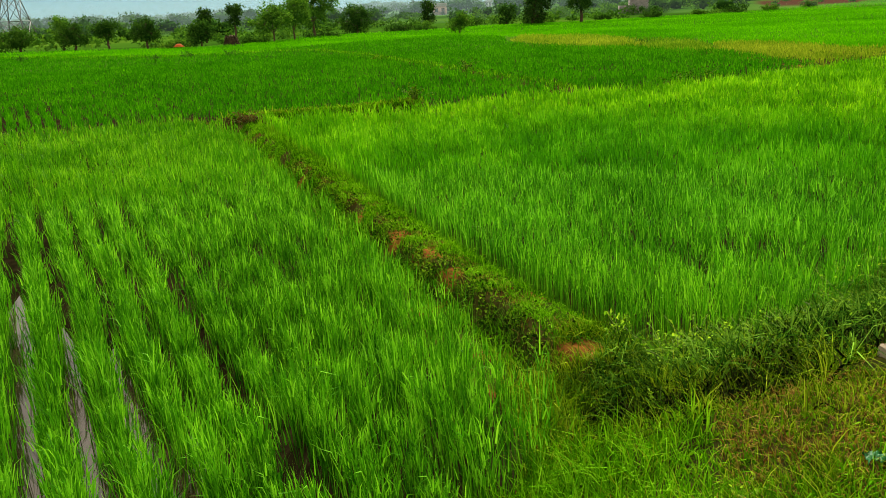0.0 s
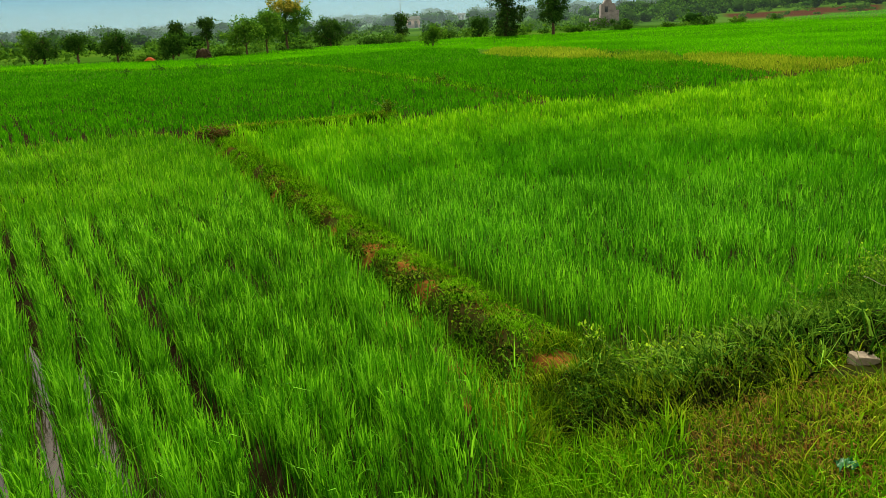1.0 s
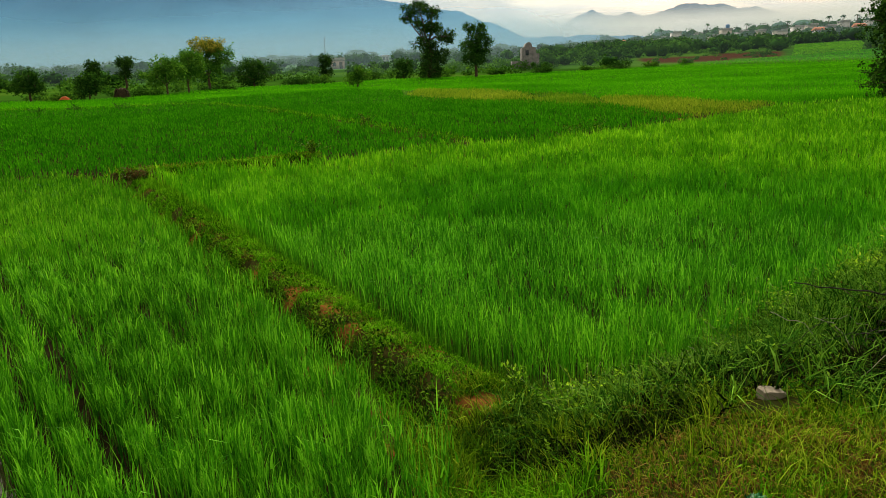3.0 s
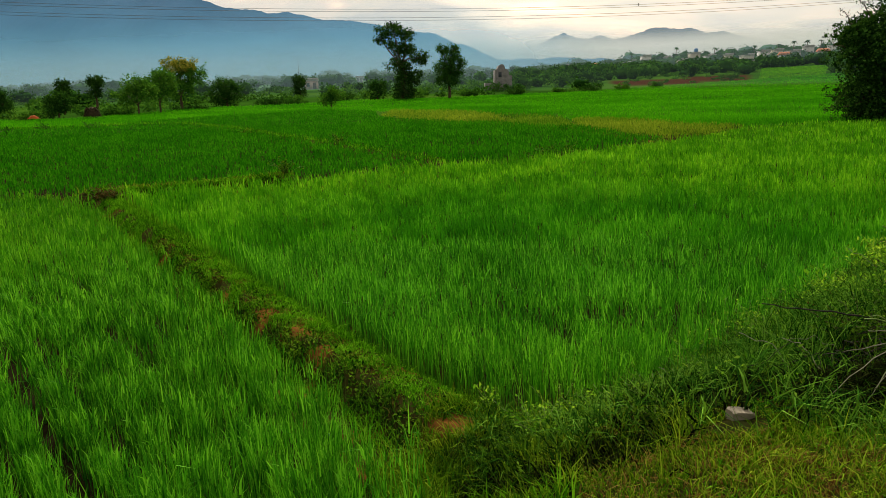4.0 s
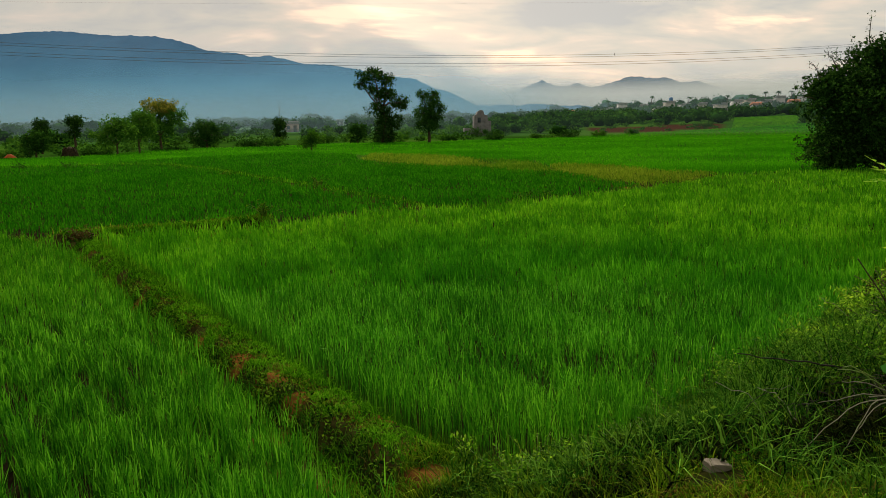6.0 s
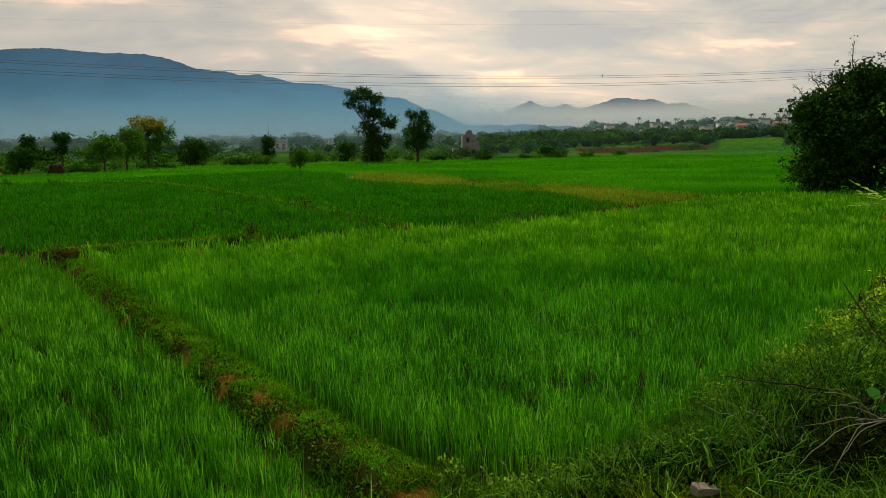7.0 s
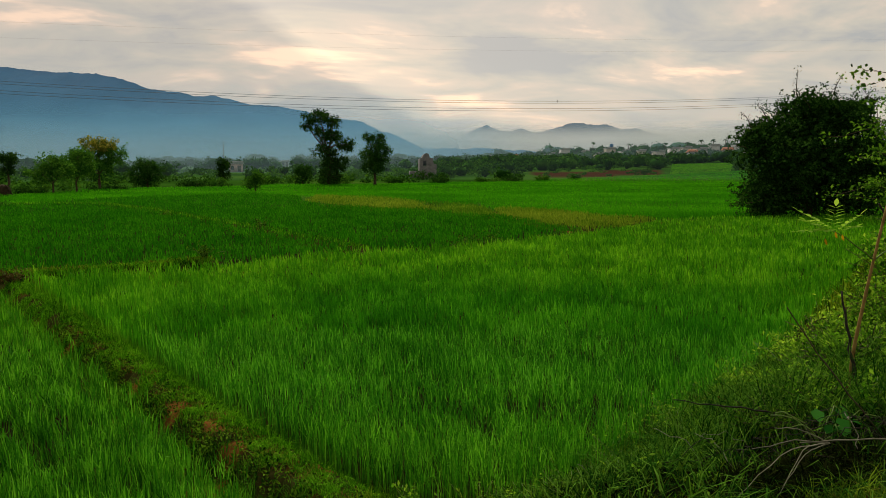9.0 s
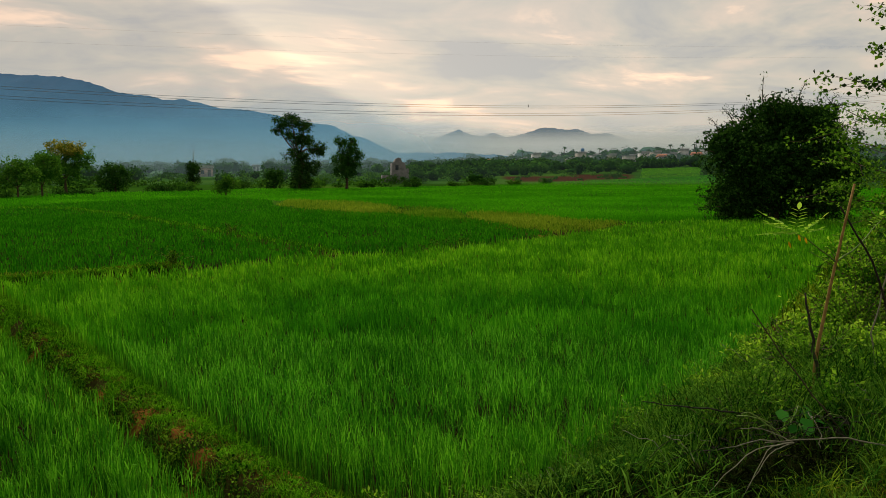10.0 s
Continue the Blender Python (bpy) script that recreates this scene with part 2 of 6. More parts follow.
M_WHITEWALL = rough_mat("limewashed_wall", (0.58, 0.56, 0.53), (0.78, 0.76, 0.73), 0.8, 0.9, 0.1)
M_PINKWALL = rough_mat("pink_wall", (0.50, 0.36, 0.31), (0.62, 0.46, 0.40), 0.8, 0.9, 0.1)
M_CREAMWALL = rough_mat("cream_wall", (0.52, 0.46, 0.36), (0.66, 0.60, 0.50), 0.8, 0.9, 0.1)
M_TILE = rough_mat("clay_roof", (0.42, 0.13, 0.05), (0.60, 0.22, 0.09), 2.0, 0.9, 0.4)
M_SLAB = rough_mat("concrete_roof", (0.32, 0.31, 0.30), (0.50, 0.48, 0.46), 1.5, 0.9, 0.3)
M_DARKGLASS = rough_mat("dark_window", (0.02, 0.022, 0.025), (0.04, 0.042, 0.045), 2.0, 0.3, 0.0)
M_BLUETANK = rough_mat("blue_tank", (0.05, 0.16, 0.36), (0.08, 0.22, 0.45), 2.0, 0.5, 0.1)
M_ORANGE = rough_mat("orange_cloth", (0.36, 0.07, 0.015), (0.50, 0.12, 0.03), 4.0, 0.9, 0.3)
M_STRAWHEAP = rough_mat("old_straw", (0.035, 0.028, 0.014), (0.084, 0.0665, 0.0315), 10.0, 1.0, 1.0)
M_STEEL = rough_mat("galvanised_steel", (0.12, 0.13, 0.14), (0.22, 0.23, 0.24), 3.0, 0.6, 0.1, 0.4)
M_WIRE = rough_mat("aluminium_cable", (0.10, 0.10, 0.105), (0.16, 0.16, 0.165), 3.0, 0.6, 0.0, 0.3)


# ---- mesh tools ----
rng = np.random.default_rng(7)


class Build:
    """Collects vertices and faces as arrays and makes one mesh of them."""

    def __init__(self):
        self.v, self.f, self.a, self.n = [], {3: [], 4: []}, [], 0

    def add(self, verts, tris=None, quads=None, along=None):
        verts = np.asarray(verts, float).reshape(-1, 3)
        if tris is not None and len(tris):
            self.f[3].append(np.asarray(tris).reshape(-1, 3) + self.n)
        if quads is not None and len(quads):
            self.f[4].append(np.asarray(quads).reshape(-1, 4) + self.n)
        self.v.append(verts)
        self.a.append(np.zeros(len(verts)) if along is None else np.asarray(along, float))
        self.n += len(verts)
        return self

    def mesh(self, name, mat, smooth=False):
        me = bpy.data.meshes.new(name)
        v = np.concatenate(self.v)
        loops, starts, at = [], [], 0
        for k in (3, 4):
            if self.f[k]:
                fs = np.concatenate(self.f[k])
                loops.append(fs.ravel())
                starts.append(at + np.arange(len(fs)) * k)
                at += fs.size
        loops, starts = np.concatenate(loops), np.concatenate(starts)
        me.vertices.add(len(v))
        me.vertices.foreach_set("co", v.ravel().astype(np.float32))
        me.loops.add(len(loops))
        me.loops.foreach_set("vertex_index", loops.astype(np.int32))
        me.polygons.add(len(starts))
        me.polygons.foreach_set("loop_start", starts.astype(np.int32))
        if smooth:
            me.polygons.foreach_set("use_smooth", np.ones(len(starts), bool))
        al = np.concatenate(self.a)
        if al.any():
            me.attributes.new("along", "FLOAT", "POINT").data.foreach_set("value", al.astype(np.float32))
        me.update(calc_edges=True)
        me.materials.append(mat)
        return me


def part(name, build, mat, parent, label="", smooth=False):
    ob = new(name, build.mesh(name, mat, smooth))
    ob.parent = parent
    return tagged(ob, label) if label else ob


def thing(name, x, y, z, label, category, group="", kind=""):
    ob = new(name)
    ob.location = (x, y, z)
    ob.empty_display_size = 0.2
    return tagged(ob, label, category, group, kind)


def blades(b, base, h, w, lean_dir, lean, segs, droop=0.55, start=0.0):
    """Curved tapering leaf blades, all at once."""
    n = len(base)
    side = rng.uniform(0, 2 * np.pi, n)
    sx = np.stack([np.cos(side), np.sin(side), np.zeros(n)], 1)
    ld = np.stack([np.cos(lean_dir), np.sin(lean_dir), np.zeros(n)], 1)
    rows, along = [], []
    for i in range(segs + 1):
        u = i / segs
        c = base + ld * (lean * h * u ** 1.8)[:, None]
        c = c.copy()
        c[:, 2] += h * (u - droop * lean * u ** 3)
        if i < segs:
            half = (0.5 * w * (1 - 0.75 * u ** 1.5))[:, None] * sx
            rows += [c - half, c + half]
            along += [np.full(n, u), np.full(n, u)]
        else:
            rows.append(c)
            along.append(np.full(n, u))
    k = 2 * segs + 1
    v = np.stack(rows, 1).reshape(-1, 3)
    al = np.stack(along, 1)
    al = (start + (1 - start) * al.T).T.ravel() if np.ndim(start) else al.ravel()
    o = (np.arange(n) * k)[:, None]
    quads = np.concatenate([o + np.array([2 * i, 2 * i + 1, 2 * i + 3, 2 * i + 2]) for i in range(segs - 1)]) if segs > 1 else None
    tris = o + np.array([2 * segs - 2, 2 * segs - 1, 2 * segs])
    b.add(v, tris, quads, al)


def leaves(b, centre, size, aspect=0.5, up_bias=0.5, fold=0.12):
    """Pointed leaves, each of two triangles folded at the midrib."""
    n = len(centre)
    size = np.broadcast_to(size, n)[:, None]
    d = rng.normal(size=(n, 3))
    d /= np.linalg.norm(d, axis=1)[:, None]
    nrm = rng.normal(size=(n, 3)) + [0, 0, up_bias * 2]
    s = np.cross(d, nrm)
    s /= np.linalg.norm(s, axis=1)[:, None] + 1e-9
    nn = np.cross(s, d)
    tip, tail = centre + d * size * 0.5, centre - d * size * 0.5
    l = centre + s * size * aspect * 0.5 + nn * size * fold
    r = centre - s * size * aspect * 0.5 + nn * size * fold
    v = np.stack([tail, r, tip, l], 1).reshape(-1, 3)
    o = (np.arange(n) * 4)[:, None]
    b.add(v, np.concatenate([o + np.array([0, 1, 2]), o + np.array([0, 2, 3])]))


def tube(b, pts, radii, sides=6):
    pts, radii = np.asarray(pts, float), np.asarray(radii, float)
    n = len(pts)
    t = np.gradient(pts, axis=0)
    t /= np.linalg.norm(t, axis=1)[:, None] + 1e-9
    ref = np.array([0.0, 0, 1]) if abs(t[:, 2]).mean() < 0.8 else np.array([1.0, 0, 0])
    s = np.cross(t, ref)
    s /= np.linalg.norm(s, axis=1)[:, None] + 1e-9
    q = np.cross(s, t)
    a = np.linspace(0, 2 * np.pi, sides, endpoint=False)
    ring = pts[:, None] + radii[:, None, None] * (np.cos(a)[None, :, None] * s[:, None] + np.sin(a)[None, :, None] * q[:, None])
    v = np.concatenate([ring.reshape(-1, 3), pts[:1], pts[-1:]])
    i, j = np.meshgrid(np.arange(n - 1), np.arange(sides), indexing="ij")
    jn = (j + 1) % sides
    quads = np.stack([i * sides + j, i * sides + jn, (i + 1) * sides + jn, (i + 1) * sides + j], -1).reshape(-1, 4)
    k = np.arange(sides)
    kn = (k + 1) % sides
    tris = np.concatenate([np.stack([kn, k, np.full(sides, n * sides)], 1), np.stack([k + (n - 1) * sides, kn + (n - 1) * sides, np.full(sides, n * sides + 1)], 1)])
    b.add(v, tris, quads)


def bent(p0, p1, n=6, sag=0.0, wobble=0.0):
    p0, p1 = np.asarray(p0, float), np.asarray(p1, float)
    u = np.linspace(0, 1, n)[:, None]
    p = p0 + (p1 - p0) * u
    p[:, 2] += (sag * 4 * u * (1 - u))[:, 0]
    p[1:-1] += rng.normal(size=(n - 2, 3)) * wobble
    return p


def box(b, x0, y0, z0, x1, y1, z1):
    v = [(x, y, z) for z in (z0, z1) for y in (y0, y1) for x in (x0, x1)]
    b.add(v, None, [(0, 2, 3, 1), (4, 5, 7, 6), (0, 1, 5, 4), (2, 6, 7, 3), (0, 4, 6, 2), (1, 3, 7, 5)])


def inside(poly, x, y):
    poly = np.asarray(poly, float)
    res = np.zeros(len(x), bool)
    for (x0, y0), (x1, y1) in zip(poly, np.roll(poly, -1, 0)):
        cross = ((y0 > y) != (y1 > y)) & (x < (x1 - x0) * (y - y0) / (y1 - y0 + 1e-12) + x0)
        res ^= cross
    return res


def line_distance(line, x, y):
    """Distance to a polyline."""
    best = np.full(np.shape(x), 1e9)
    for (x0, y0), (x1, y1) in zip(line[:-1], line[1:]):
        dx, dy = x1 - x0, y1 - y0
        u = np.clip(((x - x0) * dx + (y - y0) * dy) / (dx * dx + dy * dy), 0, 1)
        best = np.minimum(best, np.hypot(x - x0 - u * dx, y - y0 - u * dy))
    return best


def smooth(a, b, x):
    u = np.clip((x - a) / (b - a), 0, 1)
    return u * u * (3 - 2 * u)


def waves(x, y, scale, seed):
    """Cheap smooth noise between about -1 and 1."""
    r = np.random.default_rng(seed)
    out = 0 * x
    for k in range(7):
        a, f, p = r.uniform(0, 2 * np.pi), r.uniform(0.5, 1.8) / scale, r.uniform(0, 6.3)
        out = out + np.sin((x * np.cos(a) + y * np.sin(a)) * f * 2 * np.pi + p + 1.3 * np.sin((y * np.cos(a) - x * np.sin(a)) * f * 3 + p))
    return out / 3.6


# ---- lie of the land ----
BUND_MAIN = [(1.1, 4.3), (0.86, 4.85), (0.5, 5.55), (0.14, 6.3), (-0.24, 7.1), (-4.3, 16.2)]
BUND_CROSS = [(-18, 12.7), (-9.5, 16.0), (-6.3, 17.7), (-4.7, 16.9), (-3.1, 17.4), (-2.0, 18.0), (-1.2, 18.5), (0.6, 19.2), (1.7, 19.9), (2.8, 20.5), (4.3, 20.6), (6.0, 21.3), (8.2, 22.8), (10.9, 24.9), (14.2, 27.5), (16.2, 29.7), (19.8, 31.0), (28, 31)]
BUND_CREST = [(-5.0, 16.8), (-3.1, 17.35), (-1.9, 18.0), (-1.0, 18.75)]
BUND_FAR = [(3.1, 21.1), (2.6, 23.4), (1.6, 25.6), (0.9, 27.7), (0.1, 30.3), (-2.1, 35.7), (-5.3, 44.6), (-9.7, 53.6), (-13.5, 55.5), (-17.2, 54.6), (-20.2, 54.2), (-25.8, 57.6), (-40, 66.5)]
FIELD_LEFT = [(-18, 11.9), (-12, 14.1), (-9.2, 15.2), (-7.3, 16.2), (-6.2, 17.0), (-5.1, 15.9), (-4.6, 15.2), (-2.75, 11.2), (-1.5, 8.4), (-0.58, 6.4), (-0.1, 5.2), (0.17, 4.6), (0.42, 4.0), (0.55, 3.5), (0.42, 3.0), (0.1, 2.65), (-0.6, 2.2), (-2.7, 0.7), (-6.4, -2.3), (-18, -2.3)]
FIELD_RIGHT = [(-4.02, 15.9), (-2.25, 12.1), (0.02, 7.4), (0.45, 6.5), (0.86, 5.6), (1.2, 5.08), (1.55, 4.76), (2.1, 4.74), (2.55, 4.84), (3.05, 5.14), (3.4, 5.6), (3.85, 5.68), (4.2, 6.05), (4.75, 6.15), (5.05, 6.65), (5.75, 7.05), (6.3, 7.8), (7.3, 8.6), (8.0, 9.4), (10.57, 11.7), (14.95, 16.1), (28.3, 27.7), (27.5, 29.6), (24, 30.3), (19.8, 30.2), (16.2, 28.9), (14.2, 26.7), (10.9, 24.1), (8.2, 22.0), (6.0, 20.5), (4.3, 19.8), (2.8, 19.65), (1.73, 19.1), (0.6, 18.4), (-0.67, 17.4), (-2.0, 17.0), (-3.3, 16.6)]
FIELD_DARK = [(-4.7, 17.5), (-3.1, 18.0), (-1.2, 19.2), (0.6, 19.9), (1.7, 20.6), (2.85, 21.2), (2.35, 23.4), (1.4, 25.6), (0.7, 27.7), (-0.15, 30.3), (-2.4, 35.7), (-5.6, 44.6), (-10, 53.2), (-13.5, 55), (-17.2, 54.1), (-20.2, 53.7), (-25.8, 57.1), (-40, 66), (-48, 50), (-20, 12.9), (-9.6, 16.7), (-6.3, 18.4)]
FIELD_MID = [(3.3, 21.3), (4.3, 21.2), (6.0, 22.0), (8.2, 23.5), (10.6, 25.4), (12.0, 27.0), (11.5, 29.3), (11.6, 35.0), (9.7, 37.2), (9.2, 42.5), (7.4, 43.4), (4.6, 48.8), (3.1, 55.2), (3.4, 66), (-0.4, 73), (-7, 68.7), (-11.8, 64), (-13.2, 56.2), (-9.4, 54), (-4.9, 44.9), (-1.7, 35.9), (0.5, 30.4), (1.2, 27.8), (1.9, 25.7), (2.9, 23.5)]
FIELD_FAR = [(-13.6, 56.2), (-12.2, 64.3), (-7, 69.2), (-0.4, 73.6), (3.8, 66.6), (4.9, 66.8), (8.7, 62), (10.1, 59.2), (11, 52), (13.7, 47.8), (13.2, 42.2), (14.7, 41.5), (16.1, 38.9), (16.5, 33.6), (17.9, 31.9), (21, 31.8), (34, 33), (80, 70), (150, 195), (90, 165), (59, 151), (43, 138), (32, 133), (19.6, 119), (2.5, 117), (-5, 103), (-17, 98), (-19, 84), (-21.5, 72), (-26, 70.5), (-37, 77), (-50, 80), (-40, 67.2), (-25.8, 58.2), (-20.2, 54.8), (-17.2, 55.2)]
FALLOW_A = [(3.27, 55.2), (4.85, 66.5), (8.56, 61.6), (9.94, 58.9), (10.7, 51.8), (9.88, 42.8), (7.45, 43.6), (4.71, 49)]
FALLOW_THIN = [(10.75, 51.4), (13.4, 47.4), (12.8, 42.4), (11.8, 37), (11.5, 35.3), (9.8, 37.4), (9.4, 42.5), (9.95, 43)]
FALLOW_B = [(11.95, 36.6), (13, 41.6), (14.6, 41.2), (15.9, 38.7), (16.2, 33.4), (17.6, 31.5), (16.1, 29.9), (14.4, 28.2), (12.3, 27.2), (11.7, 29.3)]
# dips dug into the bank so that shade gathers under the weeds
HOLLOW = [(0.98, 3.56), (1.15, 3.38), (1.38, 3.22), (1.62, 3.08)]
HOLLOW_BRUSH = [(2.1, 3.22), (2.45, 3.34), (2.95, 3.5), (3.5, 3.8)]
FIELD_BRIGHT = [(96, 170), (114, 172.5), (166, 250), (148, 261)]
RED_SOIL = [(60, 162), (93, 170), (118, 214), (74, 206)]


def toe_bend(l):
    """How far the toe of the bank steps back on either side of the end of the main bund."""
    return 0.5 * smooth(0.1, 1.4, l) + 0.55 * smooth(0.3, 1.6, -l)


def bank(x, y):
    """Metres into the road bank from its toe."""
    l = (x - 1.0) * 0.745 + (y - 4.3) * 0.667
    return (x - 1.0) * 0.667 - (y - 4.3) * 0.745 - toe_bend(l)


def ground_z(x, y):
    x, y = np.asarray(x, float), np.asarray(y, float)
    s = bank(x, y)
    r = np.hypot(x, y)
    z = 0.85 * smooth(-0.15, 1.9, s) - 0.30 * np.exp(-(line_distance(HOLLOW, x, y) / 0.19) ** 2) - 0.16 * np.exp(-(line_distance(HOLLOW_BRUSH, x, y) / 0.2) ** 2)
    for line, half, high in ((BUND_MAIN, 0.40, 0.20), (BUND_CROSS, 0.34, 0.08), (BUND_CREST, 0.46, 0.30), (BUND_FAR, 0.4, 0.2)):
        z = np.maximum(z, high * (1 - smooth(0.35 * half, half, line_distance(line, x, y))))
    rise = np.interp(r, [0, 150, 250, 350, 700, 1500, 4600], [0, 0, 2.2, 4.6, 9, 14, 20]) * (0.75 + 0.9 * np.clip(x / np.maximum(r, 1), -0.3, 0.6))
    z = z + rise * (y > 0) + 5.0 * smooth(325, 440, r) * smooth(0.20, 0.45, x / np.maximum(r, 1)) * (y > 0)
    z = z + 0.02 * waves(x, y, 0.8, 3) * smooth(-0.3, 0.6, s) + 0.012 * waves(x, y, 0.25, 4) * smooth(0.04, 0.12, z) * (r < 60)
    l = (x - 1.0) * 0.745 + (y - 4.3) * 0.667
    z = z + 0.07 * waves(x, y, 0.55, 6) * smooth(0.5, 1.0, s) * smooth(0.5, 1.5, l) * (r < 14)
    z = z + np.where(r > 260, 0.6 * waves(x, y, 140, 5), 0)
    return z


# one sheet from underfoot to the horizon
radii = np.concatenate([np.linspace(0.0, 9, 140), np.geomspace(9.1, 60, 76)[1:], np.geomspace(62, 4600, 60)])
front = np.radians(np.concatenate([np.linspace(18, 140, 200), np.linspace(142, 378, 34)]))
R, A = np.meshgrid(radii, front, indexing="ij")
gx, gy = 0.3 + R * np.cos(A), -0.2 + R * np.sin(A)
gz = ground_z(gx, gy)
i, j = np.meshgrid(np.arange(len(radii) - 1), np.arange(len(front) - 1), indexing="ij")
nA = len(front)
gb = Build().add(np.stack([gx, gy, gz], -1), None, np.stack([i * nA + j, (i + 1) * nA + j, (i + 1) * nA + j + 1, i * nA + j + 1], -1))
gm, nt, out = material("field_earth")
geo = nt.nodes.new("ShaderNodeNewGeometry")
nz = node(nt, "ShaderNodeTexNoise", Scale=3.0, Detail=9.0, Roughness=0.65)
nt.links.new(geo.outputs["Position"], nz.inputs["Vector"])
nbig = node(nt, "ShaderNodeTexNoise", Scale=0.02, Detail=5.0)
nt.links.new(geo.outputs["Position"], nbig.inputs["Vector"])


def mask(key):
    n = nt.nodes.new("ShaderNodeAttribute")
    n.attribute_name = key
    return n.outputs["Fac"]


earth = ramp(nt, nz.outputs["Fac"], [(0.3, (0.05, 0.024, 0.007)), (0.55, (0.17, 0.072, 0.016)), (0.75, (0.27, 0.118, 0.026))])
mud = ramp(nt, nz.outputs["Fac"], [(0.3, (0.010, 0.009, 0.004)), (0.7, (0.028, 0.023, 0.010))])
sward = ramp(nt, nbig.outputs["Fac"], [(0.35, (0.016, 0.055, 0.006)), (0.5, (0.030, 0.095, 0.008)), (0.65, (0.055, 0.13, 0.012))])
redsoil = ramp(nt, nz.outputs["Fac"], [(0.3, (0.03, 0.013, 0.006)), (0.7, (0.075, 0.028, 0.013))])
turf = ramp(nt, nz.outputs["Fac"], [(0.3, (0.014, 0.018, 0.004)), (0.7, (0.050, 0.046, 0.011))])
col = mix_color(nt, mask("wet"), earth, mud)
col = mix_color(nt, mask("bank"), col, turf)
col = mix_color(nt, mask("far"), col, sward)
col = mix_color(nt, mask("red"), col, redsoil)
p = node(nt, "ShaderNodeBsdfPrincipled", Roughness=1.0)
p.inputs["Specular IOR Level"].default_value = 0.0
nt.links.new(col, p.inputs["Base Color"])
bp = node(nt, "ShaderNodeBump", Strength=0.7, Distance=0.03)
nt.links.new(nz.outputs["Fac"], bp.inputs["Height"])
nt.links.new(bp.outputs[0], p.inputs["Normal"])
nt.links.new(p.outputs[0], out.inputs[0])
ground = new("ground", gb.mesh("ground", gm, True))
tagged(ground, "reddish earth and muddy paddy ground with raised bunds", "ground", kind="structure")
fx, fy = gx.ravel(), gy.ravel()
wet = (inside(FIELD_LEFT, fx, fy) | inside(FIELD_RIGHT, fx, fy) | inside(FIELD_DARK, fx, fy) | inside(FIELD_MID, fx, fy) | inside(FIELD_FAR, fx, fy)).astype(float)
patch_soil = ((np.hypot((fx - 0.96) / 0.2, (fy - 4.42) / 0.19) < 1) | (np.hypot((fx + 0.15) / 0.14, (fy - 6.62) / 0.2) < 1) | (np.hypot((fx - 0.08) / 0.12, (fy - 6.04) / 0.16) < 1) | (np.hypot((fx + 0.48) / 0.12, (fy - 7.25) / 0.24) < 1) | ((waves(fx, fy, 0.9, 26) > 0.75) & (bank(fx, fy) < 0.4))).astype(float)
for key, value in (("wet", wet), ("far", smooth(30, 60, np.hypot(fx, fy)) + 0.0), ("red", inside(RED_SOIL, fx, fy).astype(float)), ("bank", np.maximum(smooth(0.1, 0.5, bank(fx, fy)) * (1 - patch_soil), ((line_distance(BUND_MAIN, fx, fy) < 0.7) & (patch_soil < 0.5)) | (line_distance(BUND_CROSS, fx, fy) < 0.7) | (line_distance(BUND_FAR, fx, fy) < 0.8) | inside(FALLOW_B, fx, fy) | inside(FALLOW_THIN, fx, fy)))):
    ground.data.attributes.new(key, "FLOAT", "POINT").data.foreach_set("value", value.astype(np.float32))

# standing water between the rice rows
wm, nt, out = material("paddy_water")
p = node(nt, "ShaderNodeBsdfPrincipled", Roughness=0.06)
p.inputs["Base Color"].default_value = (0.035, 0.024, 0.014, 1)
wn = node(nt, "ShaderNodeTexNoise", Scale=9.0, Detail=2.0)
bp = node(nt, "ShaderNodeBump", Strength=0.05, Distance=0.02)
nt.links.new(wn.outputs["Fac"], bp.inputs["Height"])
nt.links.new(bp.outputs[0], p.inputs["Normal"])
nt.links.new(p.outputs[0], out.inputs[0])
FLOODED = [(-9.5, 5.4), (-4.08, 5.95), (-3.6, 5.42), (-3.88, 6.3), (-2.94, 5.0), (-3.07, 5.5), (-2.28, 4.46), (-2.46, 5.05), (-1.52, 3.75), (-1.34, 3.74), (-0.8, 2.3), (-2.7, 0.9), (-6.4, -2.2), (-9.5, -2.2)]
bmw = bmesh.new()
bmw.faces.new([bmw.verts.new((x, y, 0.014)) for x, y in FLOODED])
bmesh.ops.triangulate(bmw, faces=bmw.faces[:])
wme = bpy.data.meshes.new("water")
bmw.to_mesh(wme)
bmw.free()
wme.materials.append(wm)
tagged(new("water", wme), "shallow muddy water standing between rice rows", "water", kind="structure")


# ---- rice ----
ROW_ALONG = np.array([0.51, -0.86])
ROW_ACROSS = np.array([0.86, 0.51])


def scatter(poly, r0, r1, density):
    """Random places in a field, within a ring round the near corner of the fields."""
    a0, a1 = radians(16), radians(166 if r0 >= 10 else 190)
    n = int(density * 0.5 * (r1 * r1 - r0 * r0) * (a1 - a0))
    r = np.sqrt(rng.uniform(r0 * r0, r1 * r1, n))
    a = rng.uniform(a0, a1, n)
    x, y = 0.3 + r * np.cos(a), -0.2 + r * np.sin(a)
    k = inside(poly, x, y)
    return x[k], y[k], r[k]


